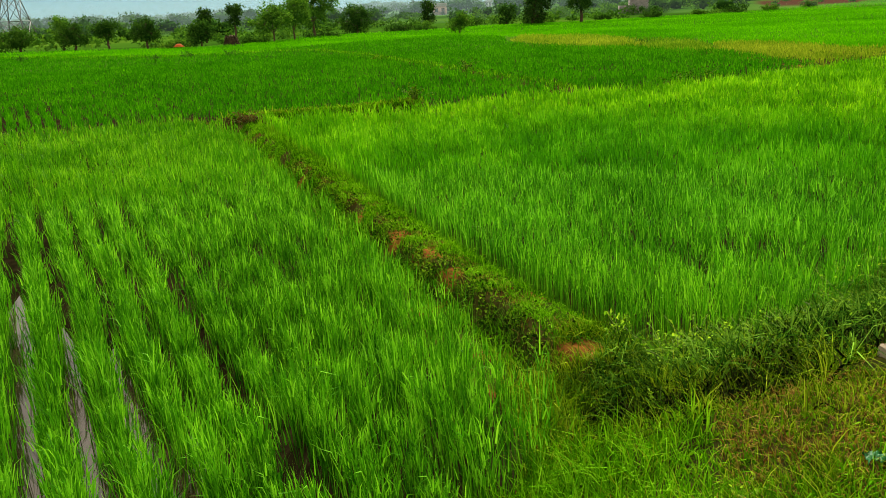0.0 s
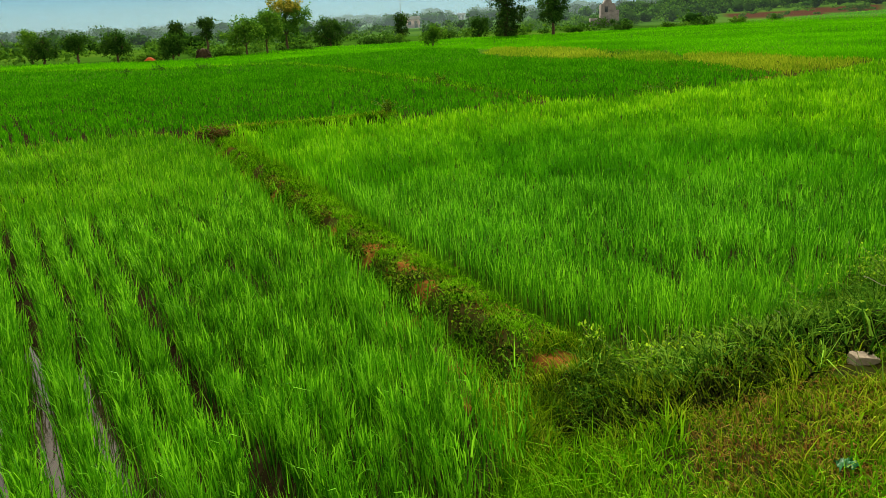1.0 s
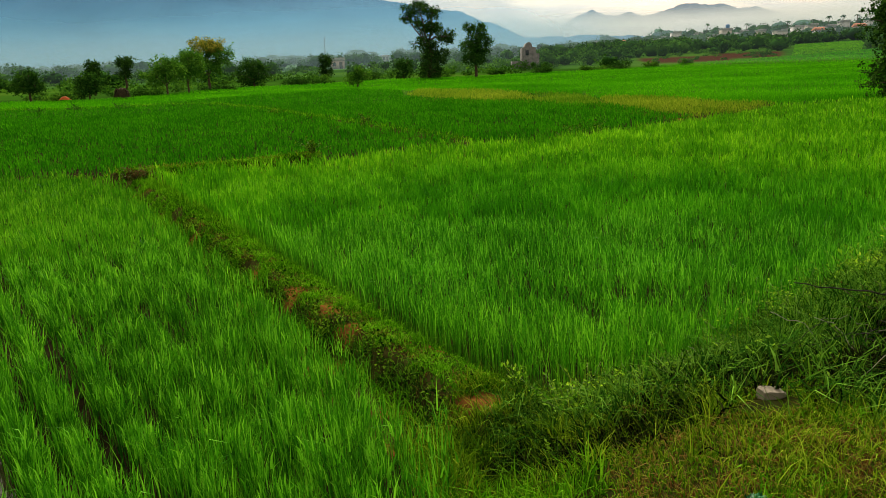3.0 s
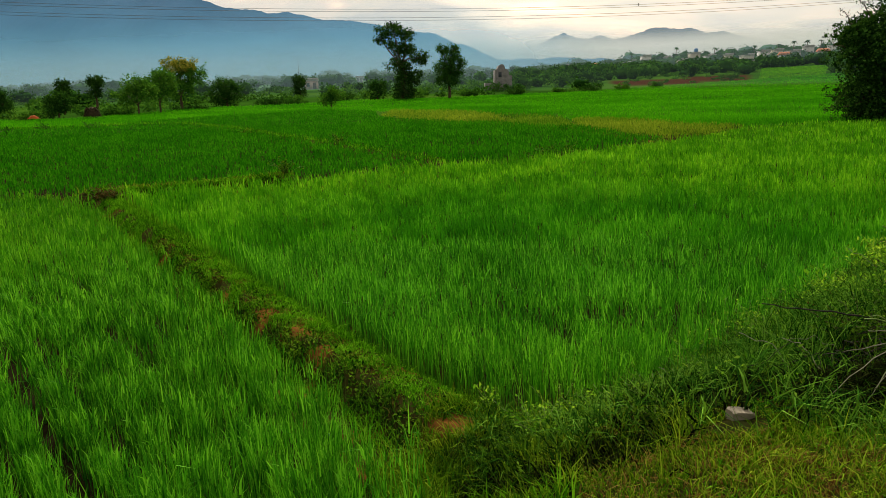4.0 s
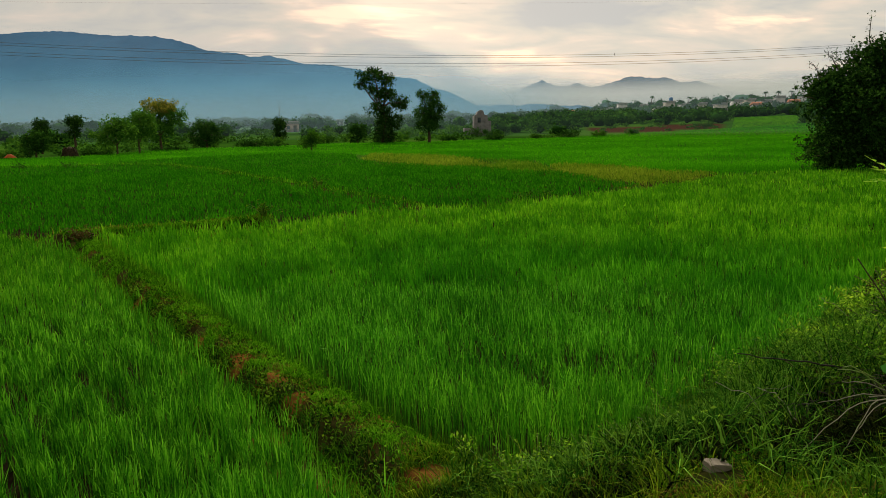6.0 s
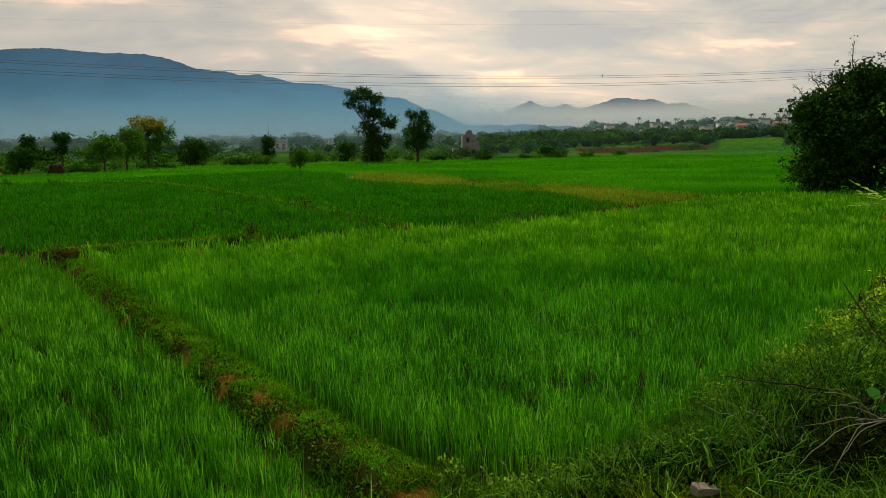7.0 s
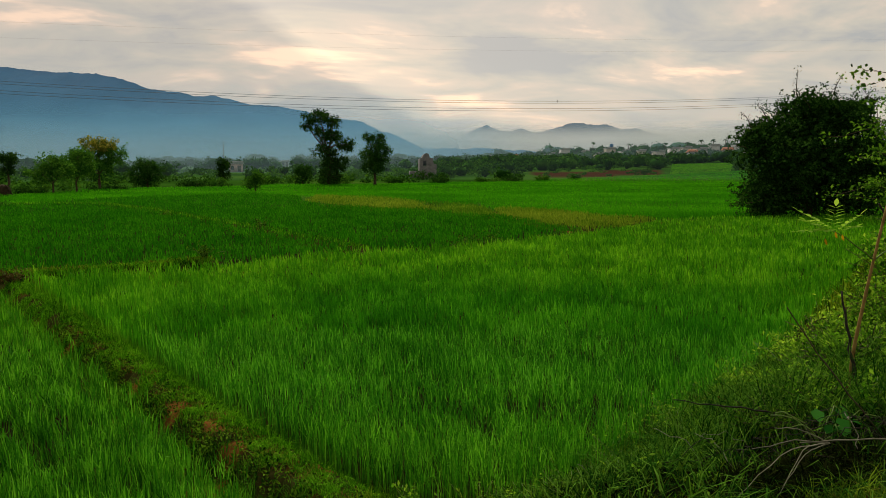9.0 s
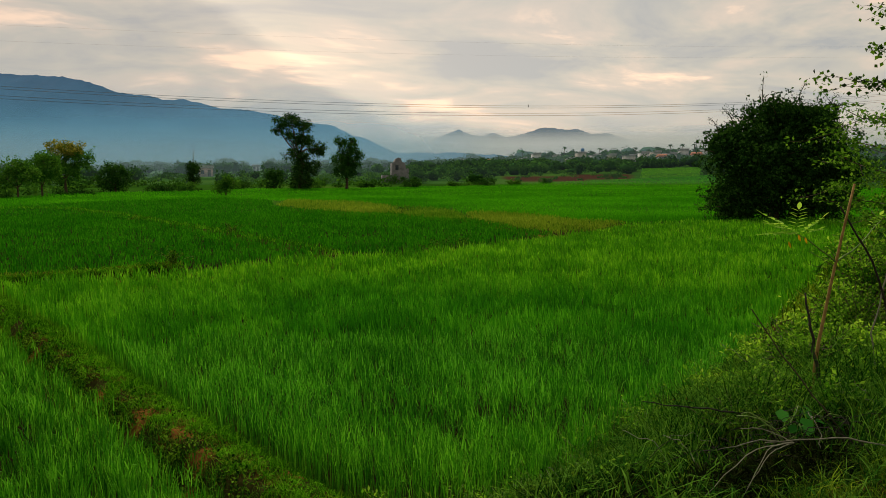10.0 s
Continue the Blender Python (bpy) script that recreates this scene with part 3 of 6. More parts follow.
def rice(name, poly, mat, label, tall, shells, row_sigma=0.05, pitch=0.29, tuft=0.165, sway=1.0, close=0.0, stems=0.22, wade=0.0):
    """A rice crop. In the near rings it stands in hills along rows; close: how far the rows shut towards the main bund; wade: the extra width of the wading gap."""
    b = Build()
    for r0, r1, density, segs, width in shells:
        x, y, r = scatter(poly, r0, r1, density)
        if not len(x):
            continue
        p = np.stack([x, y], 1)
        if r1 <= 27:
            q, l = p @ ROW_ACROSS, p @ ROW_ALONG
            row = np.round((q - 0.025) / pitch)
            shift = np.modf(np.abs(np.sin(row * 12.9898) * 43758.5453))[0] * tuft
            hill = np.round((l - shift) / tuft)
            jit = np.modf(np.abs(np.sin(row * 78.233 + hill * 37.719) * 43758.5453))[0] - 0.5
            qc = 0.025 + row * pitch + jit * 0.06 + 0.02 * np.sin(l * 1.7) - wade * (row < 0) + 0.05 * (np.modf(np.abs(np.sin(row * 91.73 + 1.1) * 5179.3))[0] - 0.5) * (row > 2)
            lc = hill * tuft + shift + jit * 0.07
            loose = row_sigma + close * smooth(0.1, 1.3, q)
            off = np.stack([rng.normal(0, 1, len(x)) * loose, rng.normal(0, 0.032, len(x))], 1)
            p = (qc + off[:, 0])[:, None] * ROW_ACROSS + (lc + off[:, 1])[:, None] * ROW_ALONG
            hill_size = 1 + 0.36 * jit
            out = off[:, :1] * ROW_ACROSS + off[:, 1:] * ROW_ALONG
            spread = np.arctan2(out[:, 1], out[:, 0])
            own = 2 * np.pi * np.modf(np.abs(np.sin(row * 39.346 + hill * 11.135) * 24634.634))[0]
        else:
            own = spread = rng.uniform(0, 2 * np.pi, len(x))
            hill_size = 1.0
        n = len(p)
        swell = waves(p[:, 0], p[:, 1], 2.2, 11)
        h = tall * (1 + 0.13 * swell + 0.07 * waves(p[:, 0], p[:, 1], 0.7, 13)) * (1.1 - (0.36 if r0 < 6 else 0.27) * rng.random(n) ** 1.4) * hill_size
        wind = 2.5 + 0.6 * waves(p[:, 0], p[:, 1], 3.0, 12)
        pick = rng.random(n)
        ld = np.where(pick < 0.4, spread, np.where(pick < 0.72, own, wind)) + rng.normal(0, 0.45, n)
        lean = np.abs(rng.normal(0.10, 0.10, n)) + 0.03
        # whole stems, leaves that part from them half-way, and short leaves at the head
        kind = rng.random(n)
        edge = np.where(line_distance(BUND_MAIN, p[:, 0], p[:, 1]) < 0.8, 0.55, stems if r0 < 6 else 0.12)
        start = np.where(kind < edge, 0.0, np.where(kind < 0.55, rng.uniform(0.3, 0.5, n), rng.uniform(0.5, 0.72, n)))
        length = np.where(kind < edge, 0.92, np.where(kind < 0.55, rng.uniform(0.34, 0.5, n), rng.uniform(0.20, 0.36, n)))
        bend = np.where(kind < edge, 0.9, np.where(kind < 0.55, 1.4, 1.8))
        w = width * rng.uniform(0.7, 1.25, n) * np.where(kind < edge, 0.85, 1.0)
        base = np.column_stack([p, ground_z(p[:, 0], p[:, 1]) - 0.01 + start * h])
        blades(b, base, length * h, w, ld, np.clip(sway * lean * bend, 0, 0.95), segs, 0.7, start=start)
    return tagged(new(name, b.mesh(name, mat)), label, "rice", kind="stuff")


ROWS = [(0.5, 6.5, 2300, 2, 0.0088), (6.5, 10, 1250, 2, 0.0108)]
NEAR = [(0.5, 6.5, 2300, 2, 0.0070), (6.5, 10, 1400, 2, 0.0088), (10, 16, 720, 2, 0.0145), (16, 26, 340, 2, 0.022), (26, 46, 120, 2, 0.034)]
FAR = [(14, 26, 210, 2, 0.021), (26, 46, 115, 1, 0.040), (46, 80, 40, 1, 0.055), (80, 130, 12, 1, 0.10), (130, 240, 4.5, 1, 0.17), (240, 420, 6.0, 1, 0.2)]
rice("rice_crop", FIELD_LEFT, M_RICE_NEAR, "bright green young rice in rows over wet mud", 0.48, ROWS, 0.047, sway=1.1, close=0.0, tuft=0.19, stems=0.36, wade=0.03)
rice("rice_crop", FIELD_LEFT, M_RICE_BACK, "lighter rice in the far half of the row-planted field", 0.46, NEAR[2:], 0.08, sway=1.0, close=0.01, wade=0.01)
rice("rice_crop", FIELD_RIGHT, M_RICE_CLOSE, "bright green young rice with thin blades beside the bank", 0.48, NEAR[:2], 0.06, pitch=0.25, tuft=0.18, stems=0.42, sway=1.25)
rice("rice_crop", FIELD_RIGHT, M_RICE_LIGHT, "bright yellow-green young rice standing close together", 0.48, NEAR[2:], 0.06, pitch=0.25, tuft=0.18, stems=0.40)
rice("rice_crop", FIELD_DARK, M_RICE_DARK, "deep green rice in the field behind the bund", 0.38, FAR)
rice("rice_crop", FIELD_MID, M_RICE_DARK, "deep green rice beside weedy fallow strips", 0.40, FAR)
rice("rice_crop", FIELD_FAR, M_RICE_FAR, "green rice in wide level fields far off", 0.42, FAR)
rice("rice_crop", FIELD_BRIGHT, M_RICE_LIGHT, "light green distant rice plot before the village", 0.38, FAR)
rice("fallow_grass", FALLOW_A, M_FALLOW, "yellowish weedy grass on a fallow strip", 0.46, FAR)
rice("fallow_grass", FALLOW_THIN, M_FALLOW_THIN, "thin green and yellow weeds between two fallow strips", 0.42, FAR)
rice("fallow_grass", FALLOW_B, M_FALLOW, "yellowish weedy grass on a fallow strip beside rice", 0.44, FAR)


# ---- grass on the bunds and the road bank ----
ALONG, INTO = np.array([0.745, 0.667]), np.array([0.667, -0.745])


def bank_point(l, s):
    """Place on the road bank: l metres along its toe, s metres up into it."""
    q = np.array([1.0, 4.3]) + np.multiply.outer(l, ALONG) + np.multiply.outer(s + toe_bend(np.asarray(l, float)), INTO)
    return q[..., 0], q[..., 1]


def tufts(b, x, y, tall, width, lean=0.45, segs=3, low=0.35):
    n = len(x)
    base = np.column_stack([x, y, ground_z(x, y) - 0.01])
    h = tall * rng.uniform(low, 1.15, n)
    blades(b, base, h, width * rng.uniform(0.6, 1.3, n), rng.uniform(0, 2 * np.pi, n), np.abs(rng.normal(lean, 0.3, n)), segs, 0.4)


def along_line(line, n, half):
    line = np.asarray(line, float)
    seg = np.hypot(*(line[1:] - line[:-1]).T)
    k = rng.choice(len(seg), n, p=seg / seg.sum())
    u = rng.random(n)[:, None]
    d = (line[k + 1] - line[k]) / seg[k][:, None]
    side = rng.normal(0, half, n)
    p = line[k] * (1 - u) + line[k + 1] * u + np.stack([d[:, 1], -d[:, 0]], 1) * side[:, None]
    return p[:, 0], p[:, 1], side


def bare_soil(x, y, f=1.0):
    """Bare spots of red earth on the main bund."""
    spots = ((0.96, 4.40, 0.14, 0.12), (-0.15, 6.62, 0.065, 0.11), (0.08, 6.04, 0.05, 0.08), (-0.48, 7.25, 0.055, 0.13), (-1.0, 8.5, 0.06, 0.2))
    f = f * (1 + 0.45 * waves(x, y, 0.22, 20))
    return np.any([np.hypot((x - cx) / (rx * f), (y - cy) / (ry * f)) < 1 for cx, cy, rx, ry in spots], axis=0)


b = Build()
x, y, side = along_line(BUND_MAIN, 50000, 0.22)
near = np.hypot(x, y) < 9.5
bare = (waves(x, y, 0.45, 21) > 0.0) & (side < -0.04) | bare_soil(x, y)
k = (~bare | (rng.random(len(x)) < 0.08)) & near
tufts(b, x[k], y[k], 0.055 + 0.05 * smooth(-0.3, 0.7, waves(x[k], y[k], 0.3, 28)), 0.0085, 0.8, 2)
k = ~bare & ~near & (side > -0.1)
tufts(b, x[k][::2], y[k][::2], 0.10, 0.012, 0.6, 2)
x, y, side = along_line(BUND_MAIN, 2600, 0.24)
k = (waves(x, y, 0.7, 22) > 0.0) & ~bare_soil(x, y, 1.3)
tufts(b, x[k], y[k], 0.19, 0.007, 0.6)
# the turf runs out thin to the foot of the rice
x, y, side = along_line(BUND_MAIN, 9000, 0.07)
x, y = x + 0.36, y + 0.16
tufts(b, x, y, 0.10, 0.009, 0.8, 2)
# longer grass in the ditch between the bund and the rows
x, y, side = along_line(BUND_MAIN, 7000, 0.08)
x, y = x - 0.38, y - 0.17
k = (waves(x, y, 0.6, 29) > -0.2) & ~bare_soil(x, y, 1.5)
tufts(b, x[k], y[k], 0.17, 0.008, 0.7, 2)
# thin grass on the ditch side of the far half
x, y, side = along_line([(-0.6, 7.9), (-4.3, 16.2)], 12000, 0.11)
x, y = x - 0.2, y - 0.09
k = waves(x, y, 0.55, 50) > 0.0
tufts(b, x[k], y[k], 0.10, 0.012, 0.7, 2)
tagged(new("bund_turf", b.mesh("bund_turf", M_TURF)), "short creeping turf on an earth bund between paddies", "grass", kind="stuff")

b = Build()
x, y, side = along_line(BUND_MAIN, 16000, 0.17)
k = (waves(x, y, 0.5, 23) > -0.1) & (side < 0.08) & ~bare_soil(x, y) & (np.hypot(x, y) < 12)
tufts(b, x[k], y[k], 0.075, 0.006, 1.0, 2)
x, y, side = along_line(BUND_CREST, 1800, 0.22)
k = waves(x, y, 0.8, 24) > 0.2
tufts(b, x[k], y[k], 0.16, 0.014, 0.7, 2)
tagged(new("dry_bund_grass", b.mesh("dry_bund_grass", M_STRAW)), "brown withered grass on the earth bund", "dry grass", kind="stuff")

b = Build()
x, y, side = along_line(BUND_CROSS, 8000, 0.24)
tufts(b, x, y, np.where(line_distance(BUND_CREST, x, y) < 0.5, 0.14, 0.22), 0.016, 0.6, 2)
x, y, side = along_line(BUND_CREST, 6000, 0.28)
tufts(b, x, y, 0.15, 0.02, 0.8, 2)
tagged(new("cross_bund_grass", b.mesh("cross_bund_grass", M_TURF)), "light grass along the cross bund", "grass", kind="stuff")
b = Build()
x, y, side = along_line(BUND_CROSS, 4200, 0.20)
k = (waves(x, y, 1.3, 27) > 0.15) | (line_distance(BUND_CREST, x, y) < 0.4)
tufts(b, x[k], y[k], np.where(line_distance(BUND_CREST, x[k], y[k]) < 0.5, 0.22, 0.28), 0.016, 0.7, 2)
tagged(new("pale_bund_grass", b.mesh("pale_bund_grass", M_FALLOW)), "pale seeding grass standing along the cross bund", "grass", kind="stuff")
b = Build()
x, y, side = along_line(BUND_FAR, 6000, 0.3)
tufts(b, x, y, 0.22, 0.03, 0.6, 2)
tagged(new("far_bund_grass", b.mesh("far_bund_grass", M_TURF)), "rank grass along the bunds between distant paddies", "grass", kind="stuff")

# weeds whose dark leaf colour also makes the bund's shaded flank
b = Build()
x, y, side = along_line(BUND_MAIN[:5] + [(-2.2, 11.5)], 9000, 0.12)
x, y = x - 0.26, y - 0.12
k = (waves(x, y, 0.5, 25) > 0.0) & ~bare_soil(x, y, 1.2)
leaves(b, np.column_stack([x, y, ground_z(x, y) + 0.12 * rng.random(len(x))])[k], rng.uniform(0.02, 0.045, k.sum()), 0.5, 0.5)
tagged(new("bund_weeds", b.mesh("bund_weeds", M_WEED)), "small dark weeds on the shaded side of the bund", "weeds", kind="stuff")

# grass of the bank: green near the toe, drier higher up
def clear_of(x, y):
    """Off the paddies, the bare earth at the bund's end and the camera's feet."""
    return ~inside(FIELD_LEFT, x, y) & ~inside(FIELD_RIGHT, x, y) & (np.hypot(x - 0.3, y + 0.2) > 0.8) & (np.hypot((x - 1.99) / 0.14, (y - 2.78) / 0.13) > 1) & (np.hypot((x - 0.96) / 0.15, (y - 4.40) / 0.13) > 1)


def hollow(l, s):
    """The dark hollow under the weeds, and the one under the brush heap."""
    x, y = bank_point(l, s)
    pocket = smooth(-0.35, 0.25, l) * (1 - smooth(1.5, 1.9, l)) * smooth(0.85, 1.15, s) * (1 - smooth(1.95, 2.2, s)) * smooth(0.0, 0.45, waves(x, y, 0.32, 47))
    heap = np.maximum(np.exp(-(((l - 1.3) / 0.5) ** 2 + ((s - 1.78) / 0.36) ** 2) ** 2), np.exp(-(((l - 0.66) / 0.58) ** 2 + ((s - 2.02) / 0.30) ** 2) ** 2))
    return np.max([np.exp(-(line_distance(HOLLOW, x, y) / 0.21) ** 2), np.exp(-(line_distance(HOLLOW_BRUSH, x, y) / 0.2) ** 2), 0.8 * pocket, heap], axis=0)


b, dry, lush = Build(), Build(), Build()
n = 82000
l, s = np.where(rng.random(n) < 0.88, rng.uniform(-2.3, 2.8, n), rng.uniform(-4, 8, n)), rng.uniform(-0.35, 3.2, n)
x, y = bank_point(l, s)
keep = clear_of(x, y) & (rng.random(n) > np.maximum(0.97 * hollow(l, s), 0.5 * smooth(0.0, 0.5, l) * smooth(0.7, 1.2, s)))
x, y, l, s = x[keep], y[keep], l[keep], s[keep]
brown = 0.8 * smooth(-0.1, 0.6, waves(x, y, 0.8, 31) + 0.35 * smooth(0.8, 1.6, s) - 0.35) + 0.75 * np.exp(-((s - 1.62) / 0.2) ** 2 - ((l + 0.8) / 0.36) ** 2) + 0.6 * smooth(1.95, 2.3, s) * (1 - smooth(-0.3, 0.6, l))
brown = brown + 0.4 * smooth(1.55, 1.9, s) * smooth(-1.2, -0.8, l)
is_dry = rng.random(len(x)) < 0.7 * brown * (1 - smooth(0.6, 1.4, l))
tall = 0.085 + 0.10 * smooth(-0.6, 0.9, waves(x, y, 0.6, 33)) + 0.12 * (1 - smooth(0.1, 1.3, s)) * smooth(-0.2, 0.5, -l)
tall = tall * (1 - 0.62 * smooth(1.05, 1.2, s) * (1 - 0.4 * smooth(1.5, 1.9, s)) * smooth(-1.5, -1.0, l) * (1 - smooth(0.2, 0.6, l)))
k = ~is_dry
rank = k & (rng.random(len(x)) < smooth(-0.55, -1.15, l) * (1 - 0.7 * smooth(1.7, 2.2, s)))
tufts(lush, x[rank], y[rank], 1.1 * tall[rank], 0.0078, 0.6, 2)
k &= ~rank
tufts(b, x[k], y[k], tall[k], 0.0078, 0.75, 2)
tufts(dry, x[is_dry], y[is_dry], 0.7 * tall[is_dry], 0.007, 1.0, 2)
# a close mat of short grass on the shoulder of the bank
l, s = rng.uniform(-2.4, 0.4, 38000), rng.uniform(1.15, 2.75, 38000)
x, y = bank_point(l, s)
keep = clear_of(x, y) & (rng.random(len(x)) > 0.97 * hollow(l, s))
x, y = x[keep], y[keep]
sere = rng.random(len(x)) < (0.25 + 0.4 * smooth(0.0, 0.7, waves(x, y, 0.5, 36))) * (1 - 0.7 * smooth(-0.7, 0.0, (x - 1.0) * 0.745 + (y - 4.3) * 0.667))
green = ~sere & (rng.random(len(x)) < smooth(-0.6, 0.2, (x - 1.0) * 0.745 + (y - 4.3) * 0.667))
tufts(lush, x[green], y[green], 0.08, 0.006, 0.7, 2)
tufts(b, x[~sere & ~green], y[~sere & ~green], 0.08, 0.006, 0.7, 2)
tufts(dry, x[sere], y[sere], 0.075, 0.006, 0.9, 2)
# clumps of longer grass
cl, cs = rng.uniform(-4, 6, 700), rng.uniform(-0.2, 2.6, 700)
k = (rng.random(700) > 0.97 * hollow(cl, cs)) & ((cs < 1.05) | (cl < -1.3) | (rng.random(700) < 0.25))
cx, cy = bank_point(np.repeat(cl[k], 11), np.repeat(cs[k], 11))
cx, cy = cx + rng.normal(0, 0.035, len(cx)), cy + rng.normal(0, 0.035, len(cy))
k = clear_of(cx, cy)
tufts(b, cx[k], cy[k], 0.20, 0.005, 0.65, 3)
# the verge on top of the bank
l, s = rng.uniform(-9, 9, 20000), rng.uniform(2.2, 8.5, 20000)
x, y = bank_point(l, s)
k = clear_of(x, y) & (waves(x, y, 0.9, 35) > -0.4)
tufts(b, x[k], y[k], 0.12, 0.010, 0.8, 2)
l, s = rng.uniform(-10, -2.2, 14000), rng.uniform(-0.1, 3.0, 14000)
x, y = bank_point(l, s)
k = clear_of(x, y)
tufts(b, x[k], y[k], 0.16, 0.011, 0.7, 2)
l, s = rng.uniform(9, 34, 18000), rng.uniform(-0.6, 5, 18000)
x, y = bank_point(l, s)
tufts(b, x, y, 0.42, 0.032, 0.5, 2)
tagged(new("bank_grass", b.mesh("bank_grass", M_GRASS)), "rank green grass on the sloping road bank", "grass", kind="stuff")
tagged(new("lush_bank_grass", lush.mesh("lush_bank_grass", M_TURF)), "fresh green grass at the wet foot of the bank", "grass", kind="stuff")
tagged(new("dry_bank_grass", dry.mesh("dry_bank_grass", M_STRAW)), "brown dead grass matted on the road bank", "dry grass", kind="stuff")


# ---- weeds and shrubs ----
def herb(name, x, y, tall, spread, stems, leaf, mat, label, category="weed", per_stem=16, group="", stem_mat=None, aspect=0.5, stem_r=0.004):
    z = float(ground_z(x, y))
    t = thing(name, x, y, z - 0.01, label, category, group)
    sb, lb = Build(), Build()
    for _ in range(stems):
        a, reach = rng.uniform(0, 2 * np.pi), spread * rng.uniform(0.25, 1.0)
        top = tall * rng.uniform(0.55, 1.08)
        u = np.linspace(0, 1, 6)
        px = np.stack([np.cos(a) * reach * u ** 1.4, np.sin(a) * reach * u ** 1.4, top * (u - 0.18 * u ** 3 * reach / max(top, 0.01))], 1)
        px[1:-1] += rng.normal(0, 0.03 * tall, (4, 3))
        tube(sb, px, stem_r * np.linspace(1, 0.35, 6), 4)
        w = rng.uniform(0.2, 1.02, per_stem)
        c = np.stack([np.interp(w, u, px[:, i]) for i in range(3)], 1) + rng.normal(0, leaf * 0.45, (per_stem, 3))
        leaves(lb, c, leaf * rng.uniform(0.6, 1.3, per_stem), aspect, 0.7)
    tagged(part("stem", sb, stem_mat or M_GREENSTEM, t), kind="stuff")
    part("foliage", lb, mat, t)
    return t


TOE = "leafy weed with small pointed leaves at the paddy edge"
for l, s, tall, sp, n, lf, mat in (
        (0.28, -0.02, 0.34, 0.16, 8, 0.045, M_WEED_LIGHT), (0.12, 0.45, 0.44, 0.32, 11, 0.042, M_WEED_LIGHT), (0.0, 0.62, 0.36, 0.26, 13, 0.042, M_WEED_LIGHT), (0.55, 0.5, 0.44, 0.30, 9, 0.04, M_WEED_LIGHT), (-0.12, 0.3, 0.3, 0.2, 8, 0.036, M_WEED_LIGHT),
        (0.0, 0.35, 0.3, 0.24, 12, 0.045, M_WEED), (0.3, 0.68, 0.34, 0.28, 16, 0.045, M_WEED), (0.62, 0.45, 0.36, 0.3, 16, 0.045, M_WEED), (0.92, 0.62, 0.34, 0.3, 16, 0.045, M_WEED), (1.25, 0.5, 0.36, 0.3, 16, 0.045, M_WEED), (1.62, 0.75, 0.34, 0.3, 16, 0.045, M_WEED), (0.72, 0.92, 0.3, 0.28, 14, 0.042, M_WEED), (1.12, 1.05, 0.26, 0.28, 14, 0.042, M_WEED), (0.3, 1.12, 0.26, 0.26, 12, 0.04, M_WEED), (-0.05, 1.3, 0.22, 0.22, 10, 0.04, M_WEED), (2.0, 0.9, 0.36, 0.3, 16, 0.045, M_WEED), (0.35, 0.18, 0.46, 0.30, 14, 0.042, M_WEED_LIGHT), (0.2, 0.82, 0.36, 0.28, 10, 0.04, M_WEED_LIGHT), (0.62, 0.05, 0.5, 0.28, 12, 0.042, M_WEED_LIGHT),
        (0.95, 0.22, 0.44, 0.30, 10, 0.04, M_WEED_LIGHT), (1.25, 0.05, 0.50, 0.30, 9, 0.038, M_WEED_LIGHT), (1.5, 0.35, 0.46, 0.34, 12, 0.042, M_WEED_LIGHT), (1.58, 0.06, 0.26, 0.28, 12, 0.042, M_WEED_LIGHT),
        (1.9, 0.2, 0.50, 0.32, 10, 0.042, M_WEED_LIGHT), (2.3, 0.45, 0.56, 0.38, 14, 0.045, M_WEED_LIGHT), (2.0, -0.05, 0.52, 0.3, 9, 0.04, M_WEED_LIGHT), (2.9, 0.25, 0.56, 0.34, 10, 0.045, M_WEED_LIGHT), (3.7, 0.1, 0.55, 0.36, 10, 0.045, M_WEED_LIGHT), (4.3, 0.0, 0.56, 0.38, 10, 0.05, M_WEED_LIGHT), (2.48, 0.57, 0.40, 0.3, 10, 0.04, M_WEED_LIGHT), (2.6, 0.1, 0.5, 0.30, 9, 0.04, M_WEED_LIGHT), (3.2, 0.02, 0.5, 0.34, 9, 0.045, M_WEED_LIGHT),
        (-0.32, 0.72, 0.22, 0.10, 4, 0.034, M_WEED_LIGHT), (1.75, 1.95, 0.34, 0.22, 7, 0.05, M_WEED_LIGHT), (2.7, 1.3, 0.42, 0.30, 12, 0.045, M_WEED_LIGHT), (-1.3, 1.25, 0.18, 0.14, 4, 0.03, M_WEED_LIGHT)):
    x, y = bank_point(l, s + 0.42 * float(smooth(2.6, 3.6, l)) + (0.12 if 0.3 < l < 2.6 and s < 0.6 else 0.0))
    tall, sp = (0.68 * tall, 0.9 * sp) if mat is M_WEED_LIGHT else (0.6 * tall, 0.9 * sp)
    herb("weed", float(x), float(y), tall, sp, n, 0.78 * lf, mat, TOE if s < 0.7 else "light green leafy weed in the bank grass", group="weeds on the bank", per_stem=22)

